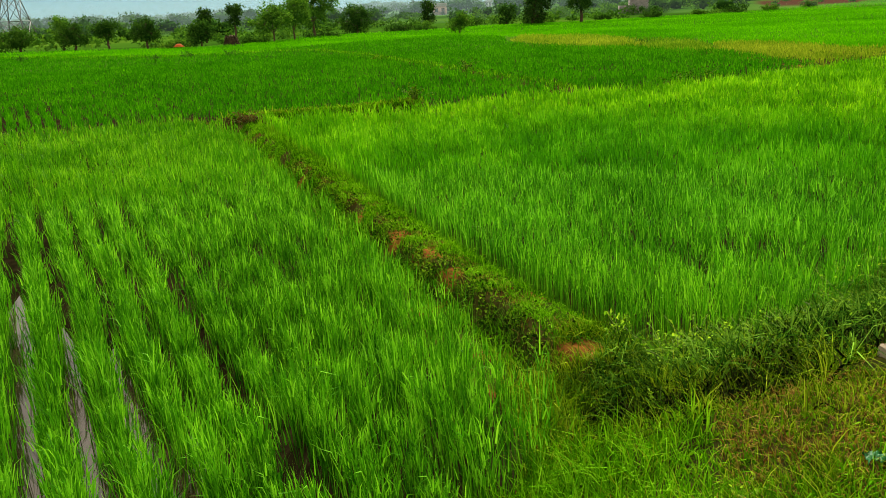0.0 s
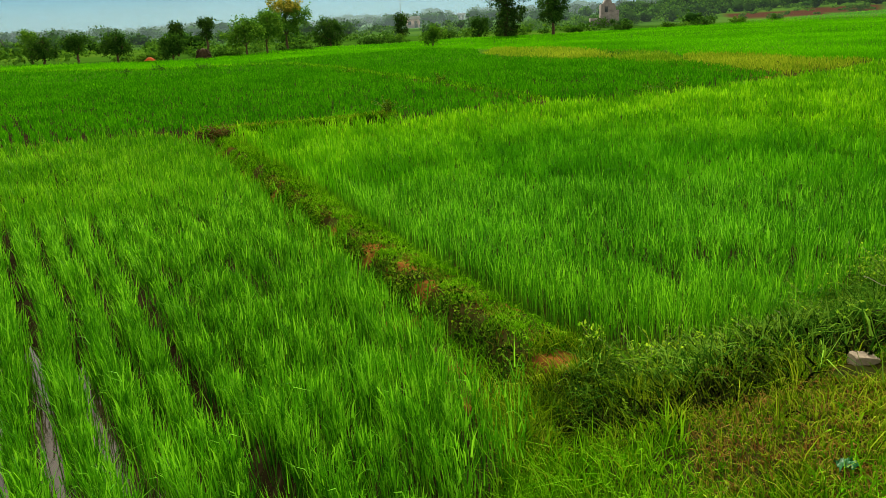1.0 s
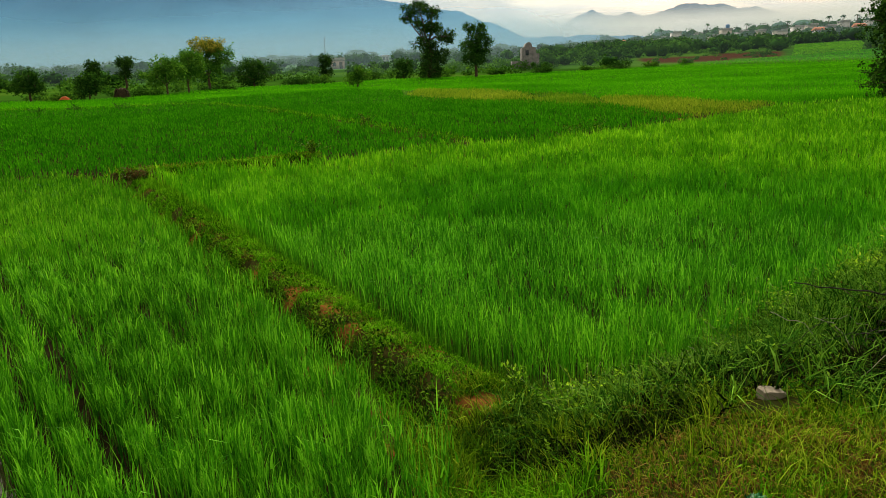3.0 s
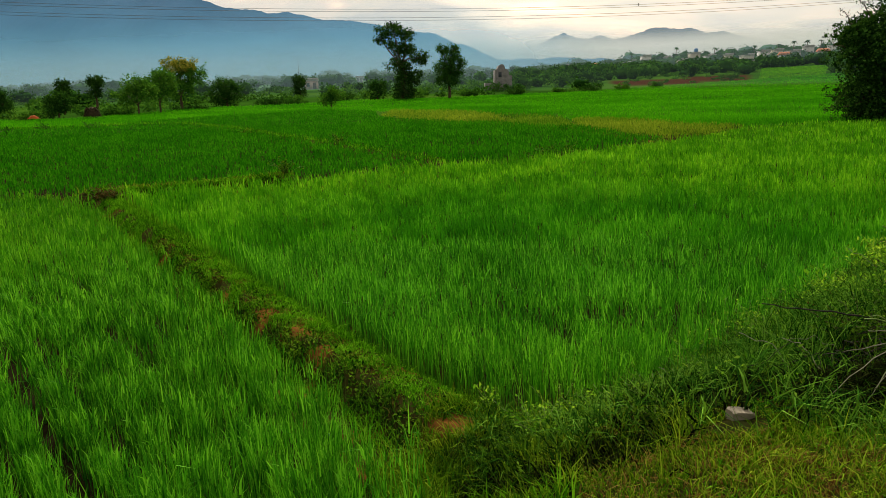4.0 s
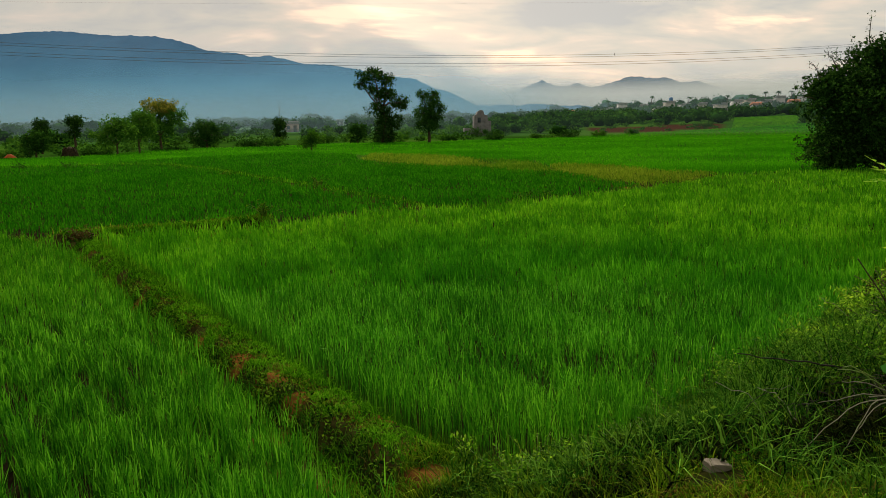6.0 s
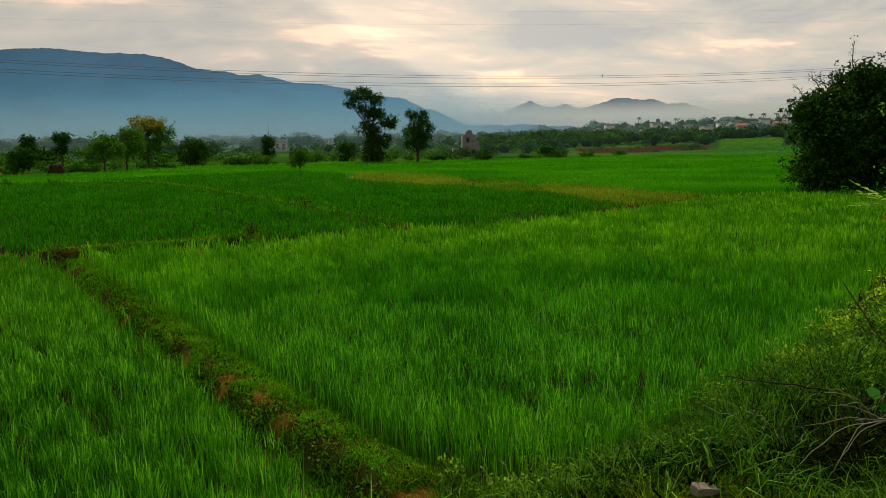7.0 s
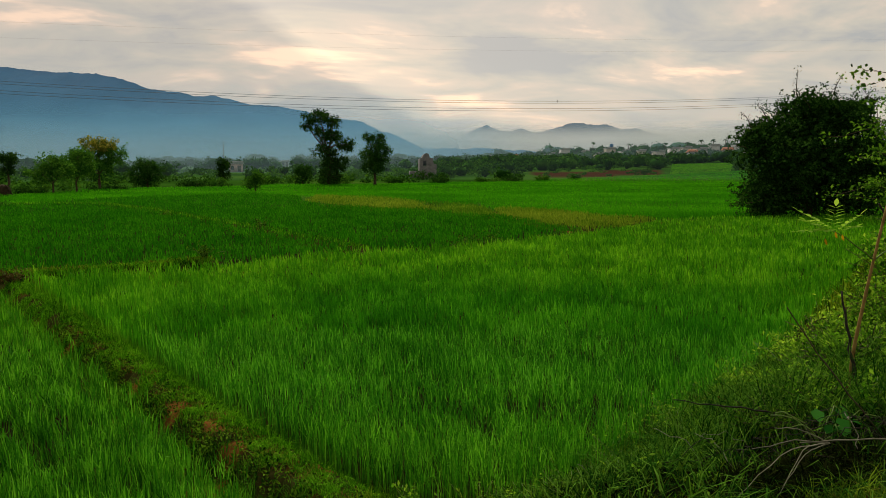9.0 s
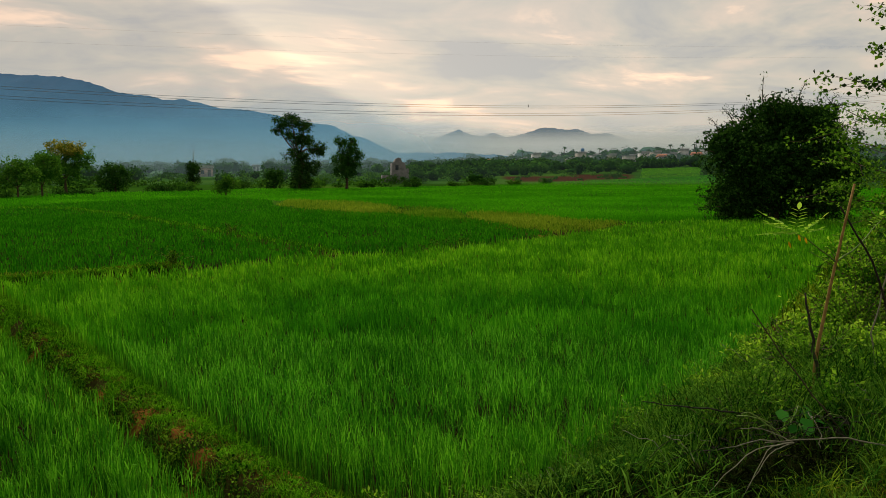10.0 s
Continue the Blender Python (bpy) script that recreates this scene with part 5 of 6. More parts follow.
def tree(name, x, y, blobs, trunk_h, trunk_r, leaf, count, mat, label, category="tree", group="", top_mat=None, lean=(0, 0), inner=0):
    """A tapered trunk, limbs to every part of the crown, and a crown of small leaf sprays round many twig ends. blobs: (dx, dy, z, rx, rz)."""
    t = thing(name, x, y, float(ground_z(x, y)) - 0.05, label, category, group)
    tb, cb, ub = Build(), Build(), Build()
    leaf = leaf if leaf < 0.15 else 0.78 * leaf
    head = np.array([lean[0], lean[1], trunk_h])
    tube(tb, bent((0, 0, 0), head, 6, 0, trunk_r * 0.25), trunk_r * np.linspace(1.25, 0.6, 6), 7)
    vol = np.array([bl[3] ** 2 * bl[4] for bl in blobs]) ** 0.75
    for k, (dx, dy, z, rx, rz) in enumerate(blobs):
        c = np.array([dx, dy, z])
        tube(tb, bent(head * rng.uniform(0.7, 1.0), c, 6, 0.06 * rz, trunk_r * 0.3), trunk_r * np.linspace(0.55, 0.15, 6), 5)
        m = int((1.6 if leaf < 0.15 else 2.3) * count * vol[k] / vol.sum())
        twigs = crown_points(c, (rx, rx, rz), max(6, m // 22), 0.35)
        for e in twigs[:14]:
            tube(tb, bent(c, e, 4, 0, 0.03 * rx), trunk_r * np.linspace(0.16, 0.05, 4), 4)
        pts = twigs[rng.integers(0, len(twigs), m)] + rng.normal(0, leaf * 0.8, (m, 3))
        pts[:, 2] = np.maximum(pts[:, 2], 0.1)
        if inner:
            leaves(cb, c + 0.76 * (crown_points(c, (rx, rx, rz), inner, 0.3) - c), rng.uniform(0.14, 0.24, inner), 0.8, 0.2)
        leaves(ub if top_mat and k == len(blobs) - 1 else cb, pts, leaf * rng.uniform(0.55, 1.35, m), 0.62, 0.4)
    part("trunk", tb, M_BARK, t, smooth=True)
    part("crown", cb, mat, t)
    if top_mat:
        part("flowering_top", ub, top_mat, t, "yellowish flowering top")
    return t


GROUP_ROW = "trees along the far field edge"
tree("tree", 9.9, 114, [(0.1, 0, 1.3, 2.0, 1.2), (0.9, 0.3, 3.2, 2.3, 1.4), (-0.4, 0, 5.0, 1.8, 1.2), (2.3, 0, 6.0, 1.5, 1.1), (0.6, 0.2, 7.3, 1.9, 1.2), (-1.7, 0, 7.9, 1.0, 0.7), (-2.9, 0, 8.7, 1.2, 0.7), (-1.3, -0.3, 9.9, 2.3, 0.9), (0.7, 0.2, 9.2, 1.2, 0.7)],
     5.5, 0.32, 0.34, 5200, M_BUSH, "tall dark broadleaf tree with an uneven open crown", group=GROUP_ROW)
tree("tree", 16.3, 112, [(0, 0, 2.9, 1.9, 1.1), (0.9, 0.2, 4.3, 1.5, 1.0), (-1.0, 0, 4.5, 1.4, 0.9), (0.2, -0.2, 6.0, 1.4, 1.0), (-0.7, 0, 7.0, 0.9, 0.6), (1.8, 0.1, 5.2, 0.8, 0.6), (0.8, 0, 7.1, 0.8, 0.5)],
     3.2, 0.2, 0.34, 3000, M_TREE, "dark green tree with rounded clumps of foliage", group=GROUP_ROW)
tree("tree", -18.1, 97, [(-0.2, 0, 2.6, 2.2, 1.1), (-1.5, 0, 3.9, 1.7, 1.0), (1.5, 0, 4.2, 1.7, 1.2), (0.1, 0, 5.2, 2.2, 0.9)], 2.2, 0.16, 0.32, 3300, M_TREE_LIGHT,
     "leafy tree whose crown is topped with yellowish bloom", group=GROUP_ROW, top_mat=M_BLOSSOM)
tree("tree", -18.0, 85, [(-0.7, 0, 2.5, 1.7, 0.9), (0.7, 0, 2.8, 1.6, 0.9), (0.4, 0, 3.7, 1.5, 0.9)], 1.6, 0.10, 0.28, 1900, M_TREE_LIGHT, "light green slender tree on a thin trunk", group=GROUP_ROW)
tree("tree", -18.7, 79, [(-0.9, 0, 2.0, 1.4, 0.8), (0.8, 0, 2.5, 1.4, 0.8), (-0.1, 0, 3.2, 1.3, 0.7)], 1.4, 0.09, 0.26, 1800, M_TREE_LIGHT, "light green slender tree on a thin trunk", group=GROUP_ROW)
tree("tree", -14.0, 106, [(-1.0, 0, 1.6, 1.6, 1.5), (0.9, 0, 1.9, 1.6, 1.5), (0, 0, 3.0, 1.5, 0.9)], 1.2, 0.16, 0.30, 2000, M_TREE, "broad low dark tree with foliage to the ground", group=GROUP_ROW)
tree("tree", -0.3, 80.5, [(-0.4, 0, 1.1, 0.8, 0.6), (0.5, 0, 1.5, 0.8, 0.6), (0.1, 0, 1.9, 0.6, 0.4)], 0.8, 0.09, 0.24, 900, M_TREE_LIGHT, "small light green tree alone in the field", group=GROUP_ROW)
tree("tree", -5.6, 130, [(0, 0, 1.6, 1.1, 0.9), (0, 0, 3.2, 1.2, 1.1)], 1.8, 0.14, 0.34, 900, M_BUSH, "small dark round-headed tree", group=GROUP_ROW)
tree("tree", 7.0, 132, [(0, 0, 1.3, 1.9, 1.3), (0.3, 0, 2.4, 1.4, 0.8)], 0.8, 0.16, 0.34, 1200, M_TREE, "rounded dark bushy tree with drooping fronds", group=GROUP_ROW)
tree("tree", -33.1, 116, [(0, 0, 2.4, 0.9, 1.0), (0, 0, 3.9, 1.25, 1.0)], 2.6, 0.16, 0.32, 1000, M_BUSH, "narrow dark tree with a round head", group=GROUP_ROW)
tree("tree", -30.7, 95, [(0, 0, 3.3, 0.8, 0.7), (0.1, 0, 2.4, 0.6, 0.5)], 2.6, 0.11, 0.28, 600, M_BUSH, "narrow dark tree with a round head", group=GROUP_ROW)
tree("tree", -31.8, 79.7, [(-0.6, 0, 1.5, 1.1, 0.8), (0.6, 0, 1.6, 1.1, 0.8), (0, 0, 2.5, 1.0, 0.6)], 1.0, 0.12, 0.24, 1700, M_TREE, "round dark green tree on a short trunk", group=GROUP_ROW)
tree("tree", -24.2, 73.5, [(-0.5, 0, 1.2, 0.9, 0.8), (0.5, 0, 1.5, 0.9, 0.7), (0, 0, 2.1, 0.8, 0.5)], 0.9, 0.1, 0.24, 1400, M_TREE, "round dark green tree with foliage near the ground", group=GROUP_ROW)
tree("tree", -38.2, 85, [(-0.6, 0, 2.3, 1.2, 0.5), (0.6, 0, 2.5, 1.1, 0.5), (0, 0, 1.6, 0.8, 0.5)], 1.3, 0.12, 0.25, 1300, M_TREE, "spreading tree with a flattish dark crown", group=GROUP_ROW)
tree("tree", -42.3, 86, [(-0.6, 0, 1.4, 1.2, 1.0), (0.7, 0, 1.5, 1.2, 0.9), (0, 0, 2.4, 1.0, 0.6)], 1.0, 0.12, 0.25, 1500, M_TREE, "bushy green tree on the field edge", group=GROUP_ROW)
tree("tree", -44.6, 88, [(0, 0, 1.8, 1.1, 1.0), (0.1, 0, 3.0, 0.9, 0.6)], 1.2, 0.12, 0.25, 1100, M_TREE_LIGHT, "bushy green tree on the field edge", group=GROUP_ROW)
tree("tree", -50.1, 89, [(-0.8, 0, 1.2, 1.3, 0.9), (0.7, 0, 1.4, 1.3, 0.9), (0, 0, 2.2, 1.2, 0.6)], 0.9, 0.12, 0.26, 1500, M_SCRUB, "bushy green tree on the field edge", group=GROUP_ROW)
tree("tree", -57, 96, [(-0.8, 0, 1.2, 1.5, 0.9), (0.9, 0, 1.3, 1.3, 0.9)], 0.9, 0.12, 0.28, 1300, M_TREE, "low dark tree on the field edge", group=GROUP_ROW)
for x, y, w, h in ((28.7, 124, 1.7, 1.3), (46.4, 139, 2.2, 1.6), (38, 132, 1.2, 0.9), (55, 147, 1.6, 1.1), (64, 152, 1.4, 1.2), (22, 128, 1.5, 1.1), (-9, 112, 2.0, 1.0), (-6.5, 118, 1.6, 0.9), (33.2, 160, 2.2, 1.9), (36.4, 161, 2.0, 1.5), (39.0, 163, 2.2, 1.9), (90, 172, 2.6, 2.0), (119, 170, 2.4, 2.0), (1.5, 128, 2.0, 1.2), (12, 124, 2.2, 1.0), (-22, 84, 1.6, 0.7), (-16, 92, 2.0, 0.6), (-27, 74, 1.6, 0.7)):
    tree("bush", x, y, [(-0.35 * w, 0, 0.45 * h, 0.7 * w, 0.5 * h), (0.4 * w, 0, 0.55 * h, 0.65 * w, 0.55 * h)], 0.3 * h, 0.06, 0.26, 620, M_TREE if w > 1.6 else M_SCRUB, "low rounded bush at the far field edge", "bush", "bushes at the far field edge")
for x, y, z in ((-18.2, 52.6, 0.55), (-15.5, 52.9, 0.5), (-19.8, 50.6, 0.45), (-31.8, 56.2, 0.6), (-4.2, 39.5, 0.4), (6.6, 22.8, 0.42), (7.3, 23.2, 0.5), (6.1, 22.3, 0.35), (9.9, 43.5, 0.45), (-1.0, 18.7, 0.4), (0.3, 29.2, 0.42)):
    herb("bund_weed", x, y, z * 1.2, z * 1.5, 16, 0.10 if y > 30 else 0.06, M_WEED if y < 40 else M_TREE, "rank weeds growing on a distant bund", group="weeds on the bunds", per_stem=18)

herb("bund_weed", -4.45, 16.25, 0.34, 0.45, 22, 0.06, M_DEADLEAF, "withered brown weeds at a bund corner", group="weeds on the bunds", per_stem=16)
herb("bund_weed", -3.95, 16.45, 0.28, 0.4, 18, 0.06, M_DEADLEAF, "withered brown weeds at a bund corner", group="weeds on the bunds", per_stem=16)

# the big dense bush by the road
bush = tree("bush", 25.6, 31.8, [(-1.9, 0, 1.3, 1.8, 1.5), (1.6, 0, 1.5, 2.6, 1.8), (-1.2, -0.4, 3.0, 2.5, 1.6), (1.4, 0.2, 3.6, 2.6, 1.7), (0.2, 0, 5.0, 2.1, 1.2), (-2.3, 0, 3.9, 1.5, 1.1), (3.6, 0.4, 2.6, 1.8, 1.8), (1.9, 0, 5.0, 1.7, 1.0)],
            2.2, 0.2, 0.12, 36000, M_BUSH, "large dense dark bush with stray upright shoots", "bush", inner=2200)
for dx, z0, tx, tz in ((-2.6, 4.3, -3.9, 5.0), (-2.2, 4.7, -3.0, 5.5), (-1.0, 5.6, -1.0, 7.0), (0.9, 6.0, 1.3, 6.8), (-2.8, 3.4, -4.1, 3.7), (2.2, 5.5, 3.2, 6.3)):
    sb, lb = Build(), Build()
    p = bent((dx, 0, z0 - 0.4), (tx, -0.2, tz), 7, 0.05, 0.05)
    tube(sb, p, np.linspace(0.035, 0.012, 7), 5)
    c = p[rng.integers(1, 7, 90)] + rng.normal(0, 0.10, (90, 3))
    leaves(lb, c, 0.085 * rng.uniform(0.6, 1.2, 90), 0.6)
    shoot = part("shoot", sb, M_BARK, bush)
    part("shoot_foliage", lb, M_BUSH, shoot)

# young tree whose branches reach over the bank
rng = np.random.default_rng(23)
yt = thing("young_tree", 7.62, 5.85, float(ground_z(7.62, 5.85)) - 0.05, "young roadside tree with sparse round light green leaves", "tree")
tb, lb, rb = Build(), Build(), Build()
tube(tb, bent((0, 0, 0), (-0.1, 0, 3.9), 7, 0, 0.03), np.linspace(0.05, 0.018, 7), 7)
for z0, tx, ty, tz, n in ((1.9, -2.0, -0.2, 2.22, 13), (1.8, -1.9, -0.1, 2.0, 13), (1.5, -1.95, -0.2, 1.78, 13), (1.3, -1.8, 0.0, 1.5, 12), (2.0, -1.4, -0.3, 2.1, 12), (1.6, -1.4, -0.3, 1.7, 12), (1.1, -1.3, 0.1, 1.2, 10), (0.9, -1.1, 0.1, 0.9, 9), (2.9, 1.0, 0.2, 3.2, 8), (2.2, 1.1, -0.3, 2.4, 8)):
    p = bent((-0.05, 0, z0), (tx, ty, tz), 8, -0.1, 0.03)
    tube(tb, p, np.linspace(0.014, 0.003, 8), 5)
    for _ in range(n):
        s0 = p[rng.integers(3, 8)]
        e = s0 + rng.normal(0, 1, 3) * [0.22, 0.22, 0.10] - [0.06, 0, 0.02]
        q = bent(s0, e, 4, -0.03, 0.01)
        tube(tb, q, np.linspace(0.004, 0.0015, 4), 3)
        c = q[rng.integers(0, 4, 60)] + rng.normal(0, 1, (60, 3)) * [0.06, 0.06, 0.03]
        leaves(lb, c, rng.uniform(0.022, 0.05, 60), 0.6, 0.9)
part("trunk", tb, M_BARK, yt)
part("crown", lb, M_YOUNG, yt)
b = Build()
for z0, tx, ty, tz in ((2.6, -2.12, -0.25, 2.48), (3.0, -1.62, -0.25, 2.72), (3.3, -1.62, -0.2, 3.10), (3.1, -1.45, -0.25, 2.88), (2.7, -1.55, -0.2, 2.42)):
    p = bent((-0.1, 0, z0), (tx, ty, tz), 9, -0.08, 0.03)
    tube(rb, p, np.linspace(0.010, 0.002, 9), 4)
    for _ in range(15):
        s0 = p[rng.integers(4, 9)]
        q = bent(s0, s0 + rng.normal(0, 1, 3) * [0.14, 0.1, 0.06] - [0.04, 0, 0], 4, 0, 0.01)
        tube(rb, q, np.linspace(0.003, 0.001, 4), 3)
        leaves(b, q[rng.integers(0, 4, 8)] + rng.normal(0, 0.025, (8, 3)), rng.uniform(0.036, 0.06, 8), 0.75, 0.3)
part("upper_twigs", rb, M_DARKSTICK, yt)
part("upper_leaves", b, M_WEED, yt, "small round dark leaves against the sky")


# ---- woods and scrub too far to count ----
def core(b, x, y, z, rx, rz):
    """The dense, lumpy inner mass of a far crown."""
    u, v = np.meshgrid(np.linspace(0, 2 * np.pi, 9)[:-1], np.linspace(0.0, np.pi, 6), indexing="ij")
    k = rng.uniform(0.6, 1.2, u.shape)
    pts = np.stack([x + rx * k * np.cos(u) * np.sin(v), y + rx * k * np.sin(u) * np.sin(v), z + rz * k * np.cos(v)], -1)
    i, j = np.meshgrid(np.arange(8), np.arange(5), indexing="ij")
    n = (i + 1) % 8
    b.add(pts, None, np.stack([i * 6 + j, i * 6 + j + 1, n * 6 + j + 1, n * 6 + j], -1))


def woods(name, places, leaf, per, mat, label, category="woods"):
    b = Build()
    for x, y, w, h in places:
        z = float(ground_z(x, y))
        c = crown_points((0, 0, 0), (0.9 * w, 0.9 * w, 0.47 * h), per, 0.6) + [x, y, z + 0.5 * h]
        c[:, 2] = np.maximum(c[:, 2], z + 0.1)
        leaves(b, c, leaf * rng.uniform(0.6, 1.4, per), 0.75, 0.6)
        if h > 1.9:
            core(b, x, y, z + 0.42 * h, 0.68 * w, 0.42 * h)
    return tagged(new(name, b.mesh(name, mat)), label, category, kind="stuff")


def spread(n, r0, r1, a0, a1, w0, w1, h0, h1, power=0.5):
    res = []
    for _ in range(n):
        r, a = (r0 ** (1 / power) + rng.random() * (r1 ** (1 / power) - r0 ** (1 / power))) ** power, radians(rng.uniform(a0, a1))
        x, y = r * math.sin(a), r * math.cos(a)
        one = np.array([x]), np.array([y])
        if (r < 172 and abs(math.degrees(a) - 12.0) < 0.9) or (120 < r < 266 and abs(math.degrees(a) + 1.7) < 0.8):
            continue
        if (19 < math.degrees(a) < 29 and r < 225) or (28.8 < math.degrees(a) < 34 and r < 300):
            continue
        if inside(FIELD_FAR, *one)[0] or inside(RED_SOIL, *one)[0] or inside(FIELD_BRIGHT, *one)[0]:
            continue
        res.append((x, y, rng.uniform(w0, w1), rng.uniform(h0, h1)))
    return res


woods("field_scrub", spread(800, 88, 260, -44, 48, 0.8, 2.8, 0.5, 1.8), 0.5, 56, M_SCRUB, "low scrub and hedge growth beyond the paddies", "scrub")
woods("field_hedge", spread(280, 140, 330, -44, 50, 1.5, 3.6, 1.6, 4.2), 0.62, 100, M_TREE, "dark hedgerow trees beyond the paddies")
woods("near_grove", spread(110, 185, 300, 13, 37, 1.8, 3.8, 2.0, 4.4), 0.62, 110, M_TREE, "dark leafy trees between the fields and the village")
woods("village_grove", spread(110, 262, 335, 16, 39, 2.2, 4.4, 2.4, 4.6), 0.7, 90, M_TREE, "dark leafy grove at the foot of the village")
soil = []
while len(soil) < 22:
    x, y = rng.uniform(60, 108), rng.uniform(163, 208)
    if inside(RED_SOIL, np.array([x]), np.array([y]))[0]:
        soil.append((x, y, rng.uniform(0.5, 1.5), rng.uniform(0.25, 0.7)))
woods("soil_scrub", soil, 0.4, 40, M_SCRUB, "low scrub dotted over bare red soil", "scrub")
woods("mid_woods", spread(460, 280, 540, -44, 50, 2.5, 6, 2.5, 5.5), 0.9, 46, M_WOODS, "scattered trees of the plain in light haze")
woods("village_woods", spread(440, 300, 500, 14, 50, 2.0, 4.6, 2.2, 5.0), 0.8, 48, M_WOODS, "dark trees growing among village houses")
woods("far_woods", spread(560, 560, 1300, -44, 50, 6, 16, 4.5, 10), 1.5, 28, M_WOODS, "far woods across the hazy plain")
umb = [(-142, 300, 7, 5.5), (-156, 305, 4.5, 5), (-124, 300, 6.5, 6), (-110, 310, 5, 5), (-95, 320, 5, 5), (-80, 330, 5, 4.5)]
woods("spreading_trees", umb, 0.9, 260, M_WOODS, "broad flat-crowned trees beyond the fields")


# ---- palms of the village ----
def palm(x, y, high):
    t = thing("palm_tree", x, y, float(ground_z(x, y)) - 0.05, "slim palm rising over the village trees", "palm", "palms of the village")
    b = Build()
    tube(b, bent((0, 0, 0), (0.3, 0, high), 6, 0, 0.06), np.linspace(0.22, 0.14, 6), 6)
    part("trunk", b, M_BARK, t)
    b = Build()
    for k in range(15):
        a, el = k * 2.4, rng.uniform(-0.3, 0.9)
        u = np.linspace(0, 1, 6)
        q = np.stack([0.3 + np.cos(a) * 1.5 * u * np.cos(el), np.sin(a) * 1.5 * u * np.cos(el), high + 1.5 * u * np.sin(el) - 1.0 * u ** 2], 1)
        wv = np.array([-np.sin(a), np.cos(a), 0]) * 0.32
        v = np.concatenate([q + wv * np.sin(np.pi * np.clip(u + 0.08, 0, 1))[:, None] - [0, 0, 0.12], q, q - wv * np.sin(np.pi * np.clip(u + 0.08, 0, 1))[:, None] - [0, 0, 0.12]])
        i = np.arange(5)
        b.add(v, None, np.concatenate([np.stack([i, i + 1, i + 7, i + 6], 1), np.stack([i + 6, i + 7, i + 13, i + 12], 1)]))
    part("fronds", b, M_WOODS, t)


for a, r, h in ((29, 380, 6.5), (30.5, 390, 6), (33, 380, 7), (34, 400, 7), (35.2, 390, 7.5), (36, 385, 6), (26.5, 400, 6), (37.5, 395, 7), (21, 420, 6), (38.5, 380, 7), (24, 430, 6.5), (31.4, 385, 7), (32.2, 395, 6.5)):
    palm(r * math.sin(radians(a)), r * math.cos(radians(a)), h)


# ---- houses ----
def house(x, y, w, d, h, wall, flat, label, turn=0.0, tank=False):
    t = thing("house", x, y, float(ground_z(x, y)) - 0.2, label, "house", "village houses")
    t.rotation_euler = (0, 0, turn)
    b = Build()
    box(b, -w / 2, -d / 2, 0, w / 2, d / 2, h)
    part("wall", b, wall, t)
    b = Build()
    if flat:
        box(b, -w / 2 - 0.3, -d / 2 - 0.3, h, w / 2 + 0.3, d / 2 + 0.3, h + 0.25)
        box(b, -w / 2 - 0.3, -d / 2 - 0.3, h + 0.25, w / 2 + 0.3, -d / 2 - 0.15, h + 0.8)
    else:
        e, rr = 0.5, 0.32 * d
        v = [(-w / 2 - e, -d / 2 - e, h), (w / 2 + e, -d / 2 - e, h), (w / 2 + e, d / 2 + e, h), (-w / 2 - e, d / 2 + e, h), (-w / 2 - e, 0, h + rr), (w / 2 + e, 0, h + rr)]
        b.add(v, [(0, 4, 3), (1, 2, 5)], [(0, 1, 5, 4), (2, 3, 4, 5), (3, 2, 1, 0)])
    part("roof", b, M_SLAB if flat else M_TILE, t)
    n = max(2, int(w / 2.4))
    for floor in range(max(1, int(h / 3))):
        for k in range(n):
            cx, cz = -w / 2 + w * (k + 0.5) / n, floor * 3
            if floor == 0 and k == n // 2:
                b = Build()
                box(b, cx - 0.5, -d / 2 - 0.06, 0.05, cx + 0.5, -d / 2 + 0.05, 2.3)
                part("door", b, M_BARK, t)
            else:
                b = Build()
                box(b, cx - 0.5, -d / 2 - 0.05, cz + 1.0, cx + 0.5, -d / 2 + 0.05, cz + 2.2)
                win = part("window", b, M_DARKGLASS, t)
                b = Build()
                box(b, cx - 0.65, -d / 2 - 0.16, cz + 0.88, cx + 0.65, -d / 2 - 0.004, cz + 0.98)
                part("sill", b, wall, win)
    if tank:
        b = Build()
        tube(b, [(w / 4, 0, h + 0.25), (w / 4, 0, h + 2.2), (w / 4, 0, h + 2.5)], [0.9, 0.9, 0.35], 12)
        part("water_tank", b, M_BLUETANK, t, "blue rooftop water tank")
    return t


def polar(a, r):
    return r * math.sin(radians(a)), r * math.cos(radians(a))


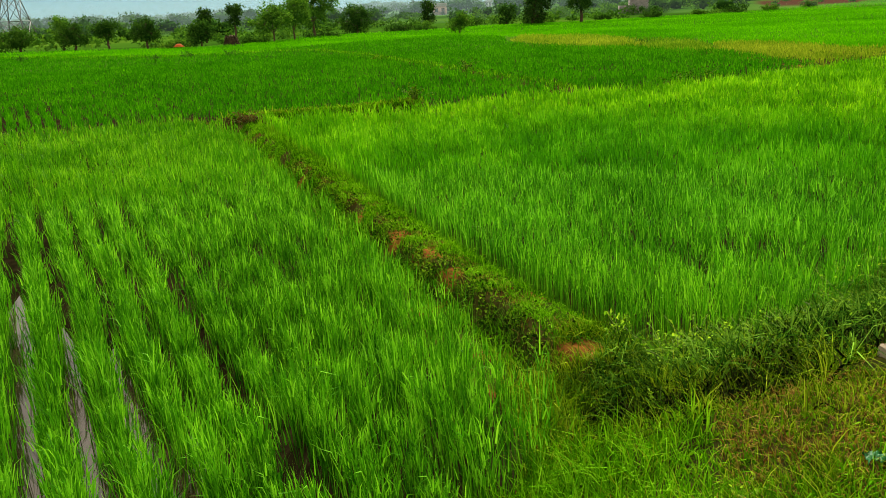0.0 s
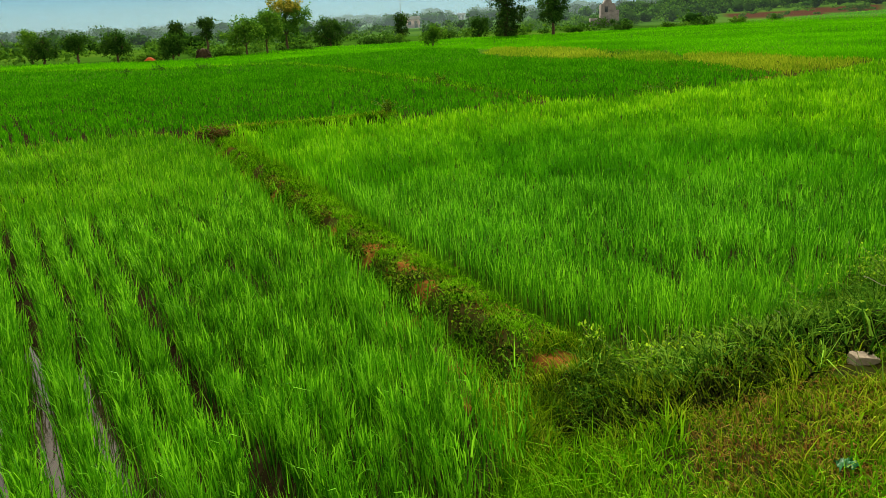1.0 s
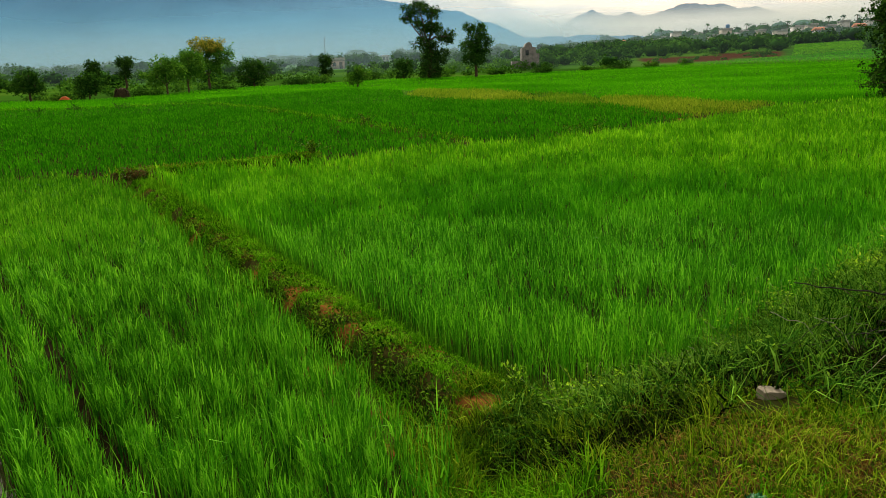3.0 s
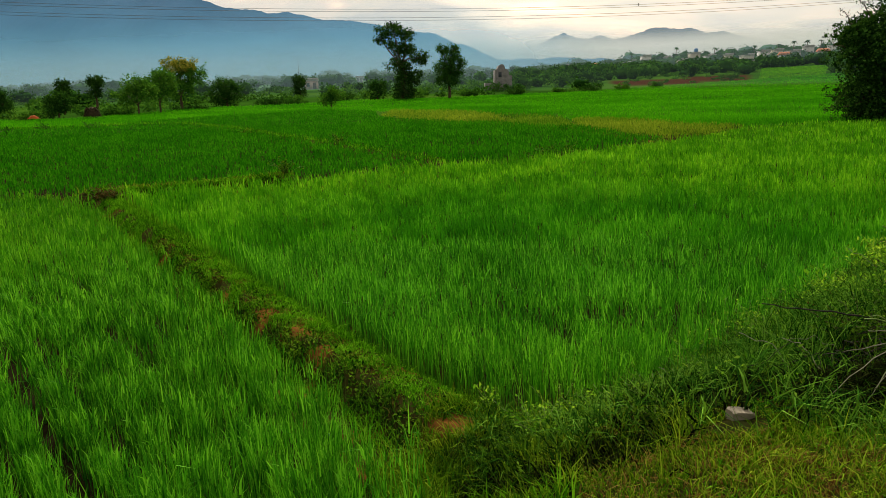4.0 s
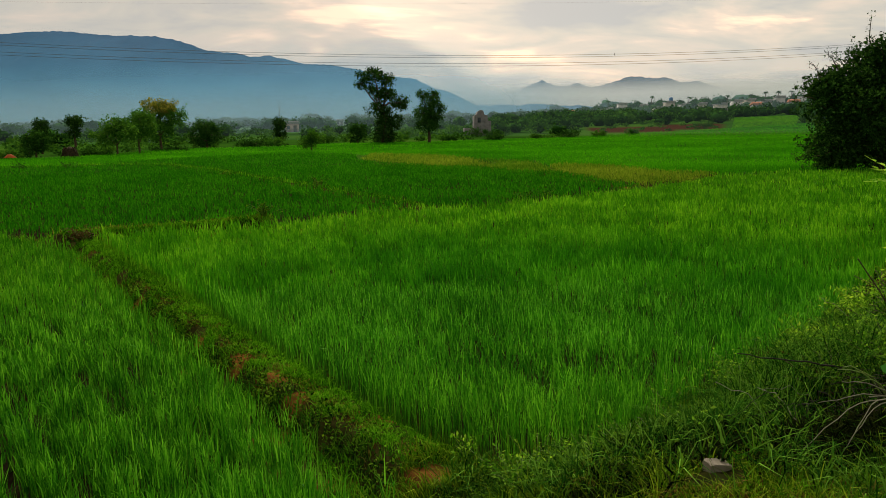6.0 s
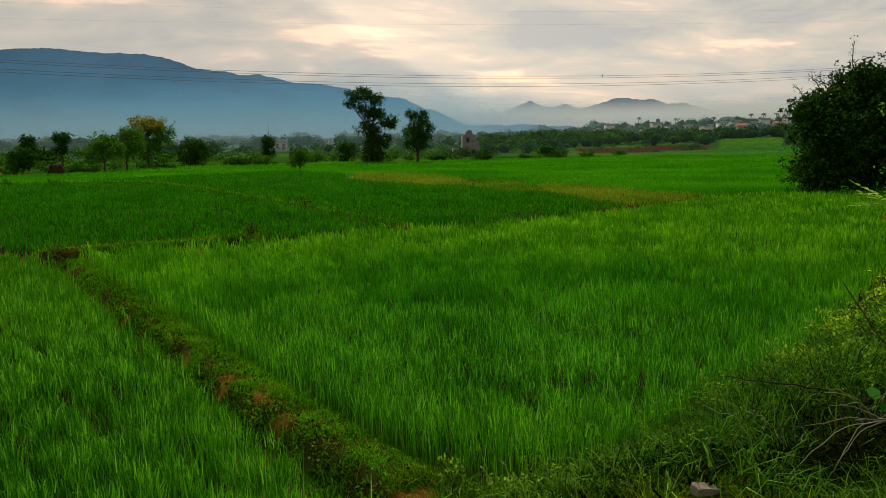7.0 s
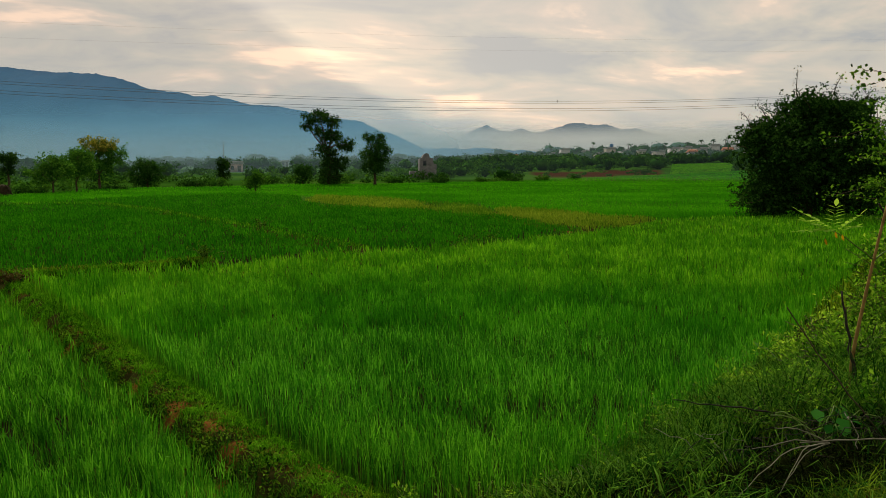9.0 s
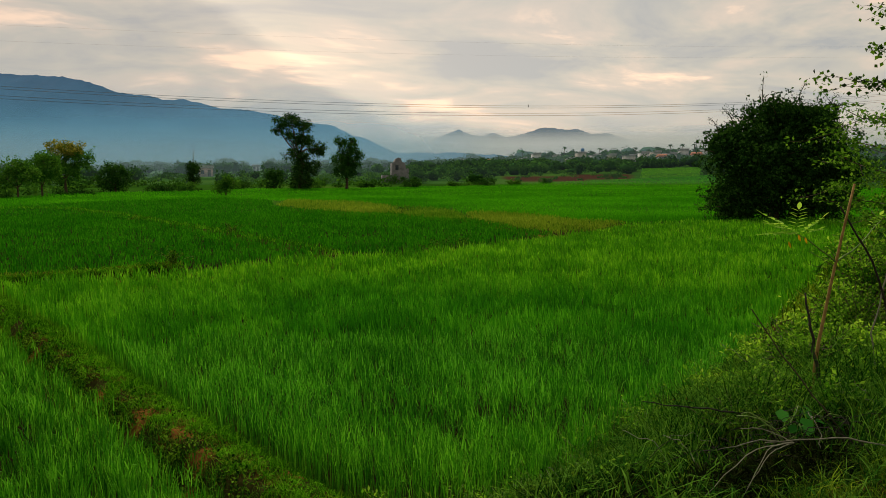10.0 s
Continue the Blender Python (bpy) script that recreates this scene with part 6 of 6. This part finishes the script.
house(*polar(-1.7, 262), 4.2, 4, 2.9, M_PINKWALL, True, "small pink house half hidden by trees")
for a, r, w, h, wall, flat, turn, tank, lab in (
        (20.5, 330, 7, 4.0, M_WHITEWALL, True, 0.2, False, "white flat-roofed village house"), (23.5, 350, 6, 5.5, M_WHITEWALL, True, -0.3, False, "white two-storey village house"),
        (25.2, 370, 8, 6.2, M_CREAMWALL, True, 0.1, True, "cream village house with a blue tank"), (28.6, 330, 8, 5.6, M_CREAMWALL, True, 0.4, False, "cream flat-roofed village house"),
        (29.6, 345, 7, 6.4, M_WHITEWALL, True, 0.0, False, "white two-storey village house"), (31.4, 340, 9, 6.0, M_WHITEWALL, True, 0.3, False, "wide white village house"),
        (33.2, 350, 7, 4.2, M_CREAMWALL, False, -0.2, False, "cream house with a clay tile roof"), (34.6, 335, 7, 5.0, M_WHITEWALL, True, 0.1, False, "white flat-roofed village house"),
        (35.8, 330, 9, 3.6, M_PINKWALL, False, 0.2, False, "house with a broad orange tile roof"), (37.4, 345, 8, 5.6, M_WHITEWALL, True, -0.1, False, "white two-storey village house"),
        (18.4, 360, 6, 3.4, M_WHITEWALL, False, 0.3, False, "white house with a clay tile roof"), (22.0, 390, 8, 5.8, M_WHITEWALL, True, 0.0, False, "white two-storey village house"),
        (16.6, 400, 6, 4.8, M_WHITEWALL, True, 0.2, False, "white flat-roofed village house"), (1.6, 330, 6, 3.2, M_WHITEWALL, True, 0.3, False, "small white farm house among trees"), (4.5, 300, 5, 2.8, M_WHITEWALL, True, -0.2, False, "small white farm house among trees"),
        (26.2, 345, 7, 5.4, M_WHITEWALL, True, 0.1, False, "white two-storey village house"), (27.4, 355, 6, 5.0, M_CREAMWALL, True, -0.2, False, "cream flat-roofed village house"), (30.4, 360, 7, 5.8, M_CREAMWALL, True, 0.2, False, "cream flat-roofed village house"), (30.9, 335, 6, 4.4, M_WHITEWALL, False, 0.0, False, "white house with a clay tile roof"),
        (32.3, 365, 7, 6.2, M_WHITEWALL, True, -0.2, False, "white two-storey village house"), (33.8, 365, 7, 6.0, M_WHITEWALL, True, 0.3, False, "white two-storey village house"), (24.4, 340, 6, 4.2, M_CREAMWALL, True, 0.2, False, "cream flat-roofed village house"), (21.2, 350, 6, 4.6, M_WHITEWALL, True, 0.0, False, "white flat-roofed village house")):
    x, y = polar(a, r)
    house(1.06 * x, 1.06 * y, 0.52 * w, 4.0, 0.70 * h, wall, flat, lab, turn, tank)

# half-built brick tower in the fields
ruin = thing("brick_ruin", 36.6, 172, float(ground_z(36.2, 170)) - 0.1, "weathered half-built brick block with ragged top", "ruin")
b = Build()
xs = np.linspace(-1.6, 2.0, 13)
tops = np.where(xs < -0.8, 4.7, np.where(xs < 0.5, 5.6, np.where(xs < 1.3, 4.5, 3.3))) + rng.uniform(-0.18, 0.18, 13)
prof = [(x, 0.0) for x in xs] + [(x, t) for x, t in zip(xs, tops)]
v = [(x, -1.5, z) for x, z in prof] + [(x, 1.5, z * 0.96) for x, z in prof]
i = np.arange(12)
q = [np.stack([i, i + 1, i + 14, i + 13], 1), np.stack([i + 27, i + 26, i + 39, i + 40], 1), np.stack([i + 13, i + 14, i + 40, i + 39], 1)]
b.add(v, None, np.concatenate(q + [np.array([(0, 13, 39, 26), (12, 38, 51, 25)])]))
part("wall", b, M_BRICK, ruin)
for cx, cz in ((-0.7, 2.9),):
    b = Build()
    box(b, cx - 0.35, -1.54, cz, cx + 0.35, -1.4, cz + 1.1)
    part("opening", b, M_DARKGLASS, ruin)
b = Build()
box(b, -3.8, -1.0, 0, -1.62, 1.2, 1.7)
part("low_annex", b, M_BRICK, ruin)

# straw stack and an orange sheet by the field edge
heap = thing("straw_stack", -21.3, 73.1, 0.0, "brown rotting straw stack with ragged sides", "straw stack")
b = Build()
n = 1500
a, u = rng.uniform(0, 6.28, n), rng.random(n)
base = np.stack([0.62 * (1 - 0.45 * u) * np.cos(a), 0.5 * (1 - 0.45 * u) * np.sin(a), 0.9 * u ** 1.2], 1)
blades(b, base + [0, 0, 0.12], rng.uniform(0.1, 0.4, n), np.full(n, 0.05), a, np.full(n, 0.9), 2, 1.6)
tube(b, [(0, 0, 0), (0, 0, 0.5), (0, 0, 0.9), (0, 0, 1.15)], [0.62, 0.56, 0.40, 0.1], 12)
part("straw", b, M_STRAWHEAP, heap)
sheet = thing("orange_sheet", -26.0, 72.4, 0.28, "orange cloth sheet spread over a low heap", "cloth")
b = Build()
u, w = np.meshgrid(np.linspace(-1, 1, 13), np.linspace(-1, 1, 9), indexing="ij")
z = 0.42 * np.clip(1 - u ** 2, 0, 1) ** 0.7 * np.clip(1 - w ** 2, 0, 1) ** 0.7 + 0.03 * waves(u, w, 0.5, 61)
i, j = np.meshgrid(np.arange(12), np.arange(8), indexing="ij")
b.add(np.stack([u * 0.45, w * 0.3, 0.7 * z], -1), None, np.stack([i * 9 + j, (i + 1) * 9 + j, (i + 1) * 9 + j + 1, i * 9 + j + 1], -1))
part("cover", b, M_ORANGE, sheet, smooth=True)


# ---- power line ----
def pylon(x, y, high, turn, arms):
    t = thing("pylon", x, y, float(ground_z(x, y)) - 0.1, "grey lattice steel power pylon with cross-arms", "pylon", "pylons")
    t.rotation_euler = (0, 0, turn)
    lev = np.concatenate([[0.0, 3.9, 7.6], np.linspace(10.6, high, 9)])
    half = np.interp(lev, [0, 7.6, 0.6 * high, high], [2.7, 1.1, 0.75, 0.15])
    corners = [(-1, -1), (1, -1), (1, 1), (-1, 1)]
    for sx, sy in corners:
        b = Build()
        tube(b, np.stack([sx * half, sy * half, lev], 1), np.full(len(lev), 0.10), 4)
        part("leg", b, M_STEEL, t)
    b = Build()
    for k in range(len(lev) - 1):
        for (ax, ay), (bx, by) in zip(corners, corners[1:] + corners[:1]):
            tube(b, [(ax * half[k], ay * half[k], lev[k]), (bx * half[k + 1], by * half[k + 1], lev[k + 1])], [0.06, 0.06], 4)
            tube(b, [(bx * half[k], by * half[k], lev[k]), (ax * half[k + 1], ay * half[k + 1], lev[k + 1])], [0.06, 0.06], 4)
            tube(b, [(ax * half[k + 1], ay * half[k + 1], lev[k + 1]), (bx * half[k + 1], by * half[k + 1], lev[k + 1])], [0.05, 0.05], 4)
    part("bracing", b, M_STEEL, t)
    for z in arms:
        b = Build()
        for sg in (-1, 1):
            tube(b, [(0, 0, z + 0.6), (0, sg * 2.4, z)], [0.07, 0.05], 4)
            tube(b, [(0, 0, z), (0, sg * 2.4, z)], [0.07, 0.05], 4)
        part("cross_arm", b, M_STEEL, t)
    return t


PA, PB = np.array([-79.0, 140.0]), np.array([200.0, 175.0])
pylon(*PA, 31.0, 0.1, (17.4, 18.9, 25.2, 27.8))
pylon(*PB, 43.0, 0.1, (23.2, 24.6, 37.0, 39.6))
for off, dep in ((-0.2, -0.3), (-0.58, 0.3), (-1.75, -0.3), (-2.2, 0.3)):
    u = np.linspace(0, 1, 40)
    xy = PA + np.outer(u, PB - PA) + np.outer(np.full(40, dep), [-0.12, 0.99])
    xs = xy[:, 0]
    z = 17.2 - 0.0121 * (xs + 40) + 0.000305 * (xs + 40) * (xs - 26) + off
    wire = thing("power_cable", *xy[0], z[0], "thin dark overhead power cable sagging between pylons", "cable", "power cables")
    b = Build()
    tube(b, np.column_stack([xy, z]) - [*xy[0], z[0]], np.full(40, 0.030), 5)
    part("strand", b, M_WIRE, wire)
    if off == -0.2:
        b = Build()
        at = np.array([62.0, float(np.interp(62, xs, xy[:, 1])), float(np.interp(62, xs, z))]) - [*xy[0], z[0]]
        tube(b, [at + [0, 0, 0.28], at, at - [0, 0, 0.28]], [0.05, 0.08, 0.05], 6)
        part("spacer", b, M_WIRE, wire)

for off in (0.0, -2.6):
    u = np.linspace(0, 1, 40)
    xy = PA + np.outer(u, PB - PA)
    xs = xy[:, 0]
    z = 29.9 + 0.0405 * (xs - 17) + 0.00012 * (xs - 17) * (xs - 85) - 1.6 + off
    wire = thing("earth_wire", *xy[0], z[0], "very thin pale wire high above the fields", "cable", "power cables")
    b = Build()
    tube(b, np.column_stack([xy, z]) - [*xy[0], z[0]], np.full(40, 0.006), 4)
    part("strand", b, M_WIRE, wire)

mast = thing("radio_mast", -31, 690, float(ground_z(-31, 690)), "thin steel radio mast standing in haze", "mast")
b = Build()
tube(b, [(0, 0, 0), (0, 0, 12), (0, 0, 21)], [0.6, 0.45, 0.25], 6)
part("shaft", b, M_STEEL, mast)


# ---- hills and mist ----
def hills(name, y0, depth, xs, zs, foot, mat, label, seed, rough):
    nx, ny = 520, 26
    x = np.linspace(xs[0], xs[-1], nx)
    crest = np.interp(x, xs, zs)
    ker = np.hanning(5)
    crest = np.convolve(np.pad(crest, 2, "edge"), ker / ker.sum(), "valid")
    v = np.linspace(0, 1, ny)
    X, V = np.meshgrid(x, v, indexing="ij")
    gully = waves(X, V * depth * 0.5, rough * 6, seed) * 0.10 + waves(X, V * depth * 0.4, rough * 2, seed + 1) * 0.04
    Z = foot + (crest[:, None] - foot) * np.clip(V ** 0.85 * (1 + gully * (1 - V) * 1.6), 0, 1.0)
    Z += (waves(X, V * 40, rough * 0.8, seed + 2) * 2.4 + waves(X, V * 30, rough * 0.25, seed + 3) * 1.3 + waves(X, V * 30, rough * 0.1, seed + 5) * 0.9) * V
    Y = y0 + V * depth + waves(X, V * 3, rough * 5, seed + 4) * depth * 0.06
    i, j = np.meshgrid(np.arange(nx - 1), np.arange(ny - 1), indexing="ij")
    b = Build().add(np.stack([X, Y, Z], -1), None, np.stack([i * ny + j, (i + 1) * ny + j, (i + 1) * ny + j + 1, i * ny + j + 1], -1))
    return tagged(new(name, b.mesh(name, mat, True)), label, "hills", kind="structure")


# the blue of the distance haze is mixed into both hillside colours
M_HILL = rough_mat("hazed_wooded_hillside", (0.008, 0.078, 0.180), (0.015, 0.108, 0.23), 0.006, 1.0, 0.0)
M_HILL_FAR = rough_mat("hazed_far_hillside", (0.090, 0.165, 0.245), (0.118, 0.195, 0.275), 0.004, 1.0, 0.0)
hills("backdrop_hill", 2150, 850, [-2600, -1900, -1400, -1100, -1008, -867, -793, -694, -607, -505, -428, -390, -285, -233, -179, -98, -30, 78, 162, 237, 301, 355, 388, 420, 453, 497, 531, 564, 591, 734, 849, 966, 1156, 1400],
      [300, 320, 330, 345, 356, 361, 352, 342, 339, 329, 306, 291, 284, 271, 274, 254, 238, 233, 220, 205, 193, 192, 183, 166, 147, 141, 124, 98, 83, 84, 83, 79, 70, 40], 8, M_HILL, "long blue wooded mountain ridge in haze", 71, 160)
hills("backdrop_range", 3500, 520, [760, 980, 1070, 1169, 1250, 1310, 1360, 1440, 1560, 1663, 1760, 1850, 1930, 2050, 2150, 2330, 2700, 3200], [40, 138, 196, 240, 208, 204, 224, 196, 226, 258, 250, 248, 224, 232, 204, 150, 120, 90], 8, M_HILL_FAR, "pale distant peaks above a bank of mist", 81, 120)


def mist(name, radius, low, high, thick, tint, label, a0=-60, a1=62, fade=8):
    """A thin tinted sheet that stands for mist: dense at the ground and thinning upward."""
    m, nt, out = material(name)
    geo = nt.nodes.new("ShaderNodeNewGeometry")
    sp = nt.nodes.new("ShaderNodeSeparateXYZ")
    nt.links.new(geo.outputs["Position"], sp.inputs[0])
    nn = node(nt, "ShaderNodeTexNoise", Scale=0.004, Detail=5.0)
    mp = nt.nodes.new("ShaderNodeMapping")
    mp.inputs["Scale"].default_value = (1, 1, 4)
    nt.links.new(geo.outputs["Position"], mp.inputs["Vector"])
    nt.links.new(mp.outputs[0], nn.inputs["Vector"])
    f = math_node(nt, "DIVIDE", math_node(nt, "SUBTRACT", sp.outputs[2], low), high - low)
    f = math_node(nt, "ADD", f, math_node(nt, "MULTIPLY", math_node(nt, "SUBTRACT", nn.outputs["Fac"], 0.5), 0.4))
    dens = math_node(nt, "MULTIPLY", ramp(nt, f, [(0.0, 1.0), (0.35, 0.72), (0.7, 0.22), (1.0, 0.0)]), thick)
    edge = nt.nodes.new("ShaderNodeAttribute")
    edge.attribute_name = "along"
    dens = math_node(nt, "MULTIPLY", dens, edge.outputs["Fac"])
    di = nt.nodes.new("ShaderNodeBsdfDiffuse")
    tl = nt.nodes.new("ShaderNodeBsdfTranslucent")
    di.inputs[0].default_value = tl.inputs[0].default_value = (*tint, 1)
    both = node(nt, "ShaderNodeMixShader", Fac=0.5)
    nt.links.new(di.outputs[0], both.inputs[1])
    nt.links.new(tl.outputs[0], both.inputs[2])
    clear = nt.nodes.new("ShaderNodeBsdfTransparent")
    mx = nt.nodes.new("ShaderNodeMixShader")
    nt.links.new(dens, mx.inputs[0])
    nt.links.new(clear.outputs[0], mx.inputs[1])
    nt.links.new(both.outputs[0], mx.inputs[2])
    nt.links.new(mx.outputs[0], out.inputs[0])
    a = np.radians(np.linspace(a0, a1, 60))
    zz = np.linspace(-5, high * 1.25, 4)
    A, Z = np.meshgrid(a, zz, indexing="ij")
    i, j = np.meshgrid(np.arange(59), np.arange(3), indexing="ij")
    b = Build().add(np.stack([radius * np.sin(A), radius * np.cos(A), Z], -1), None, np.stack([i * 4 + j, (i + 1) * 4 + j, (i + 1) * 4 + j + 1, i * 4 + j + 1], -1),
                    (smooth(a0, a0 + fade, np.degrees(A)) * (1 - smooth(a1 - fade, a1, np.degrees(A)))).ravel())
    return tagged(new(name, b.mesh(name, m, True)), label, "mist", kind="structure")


# haze of the distance, put into the tints of upright sheets
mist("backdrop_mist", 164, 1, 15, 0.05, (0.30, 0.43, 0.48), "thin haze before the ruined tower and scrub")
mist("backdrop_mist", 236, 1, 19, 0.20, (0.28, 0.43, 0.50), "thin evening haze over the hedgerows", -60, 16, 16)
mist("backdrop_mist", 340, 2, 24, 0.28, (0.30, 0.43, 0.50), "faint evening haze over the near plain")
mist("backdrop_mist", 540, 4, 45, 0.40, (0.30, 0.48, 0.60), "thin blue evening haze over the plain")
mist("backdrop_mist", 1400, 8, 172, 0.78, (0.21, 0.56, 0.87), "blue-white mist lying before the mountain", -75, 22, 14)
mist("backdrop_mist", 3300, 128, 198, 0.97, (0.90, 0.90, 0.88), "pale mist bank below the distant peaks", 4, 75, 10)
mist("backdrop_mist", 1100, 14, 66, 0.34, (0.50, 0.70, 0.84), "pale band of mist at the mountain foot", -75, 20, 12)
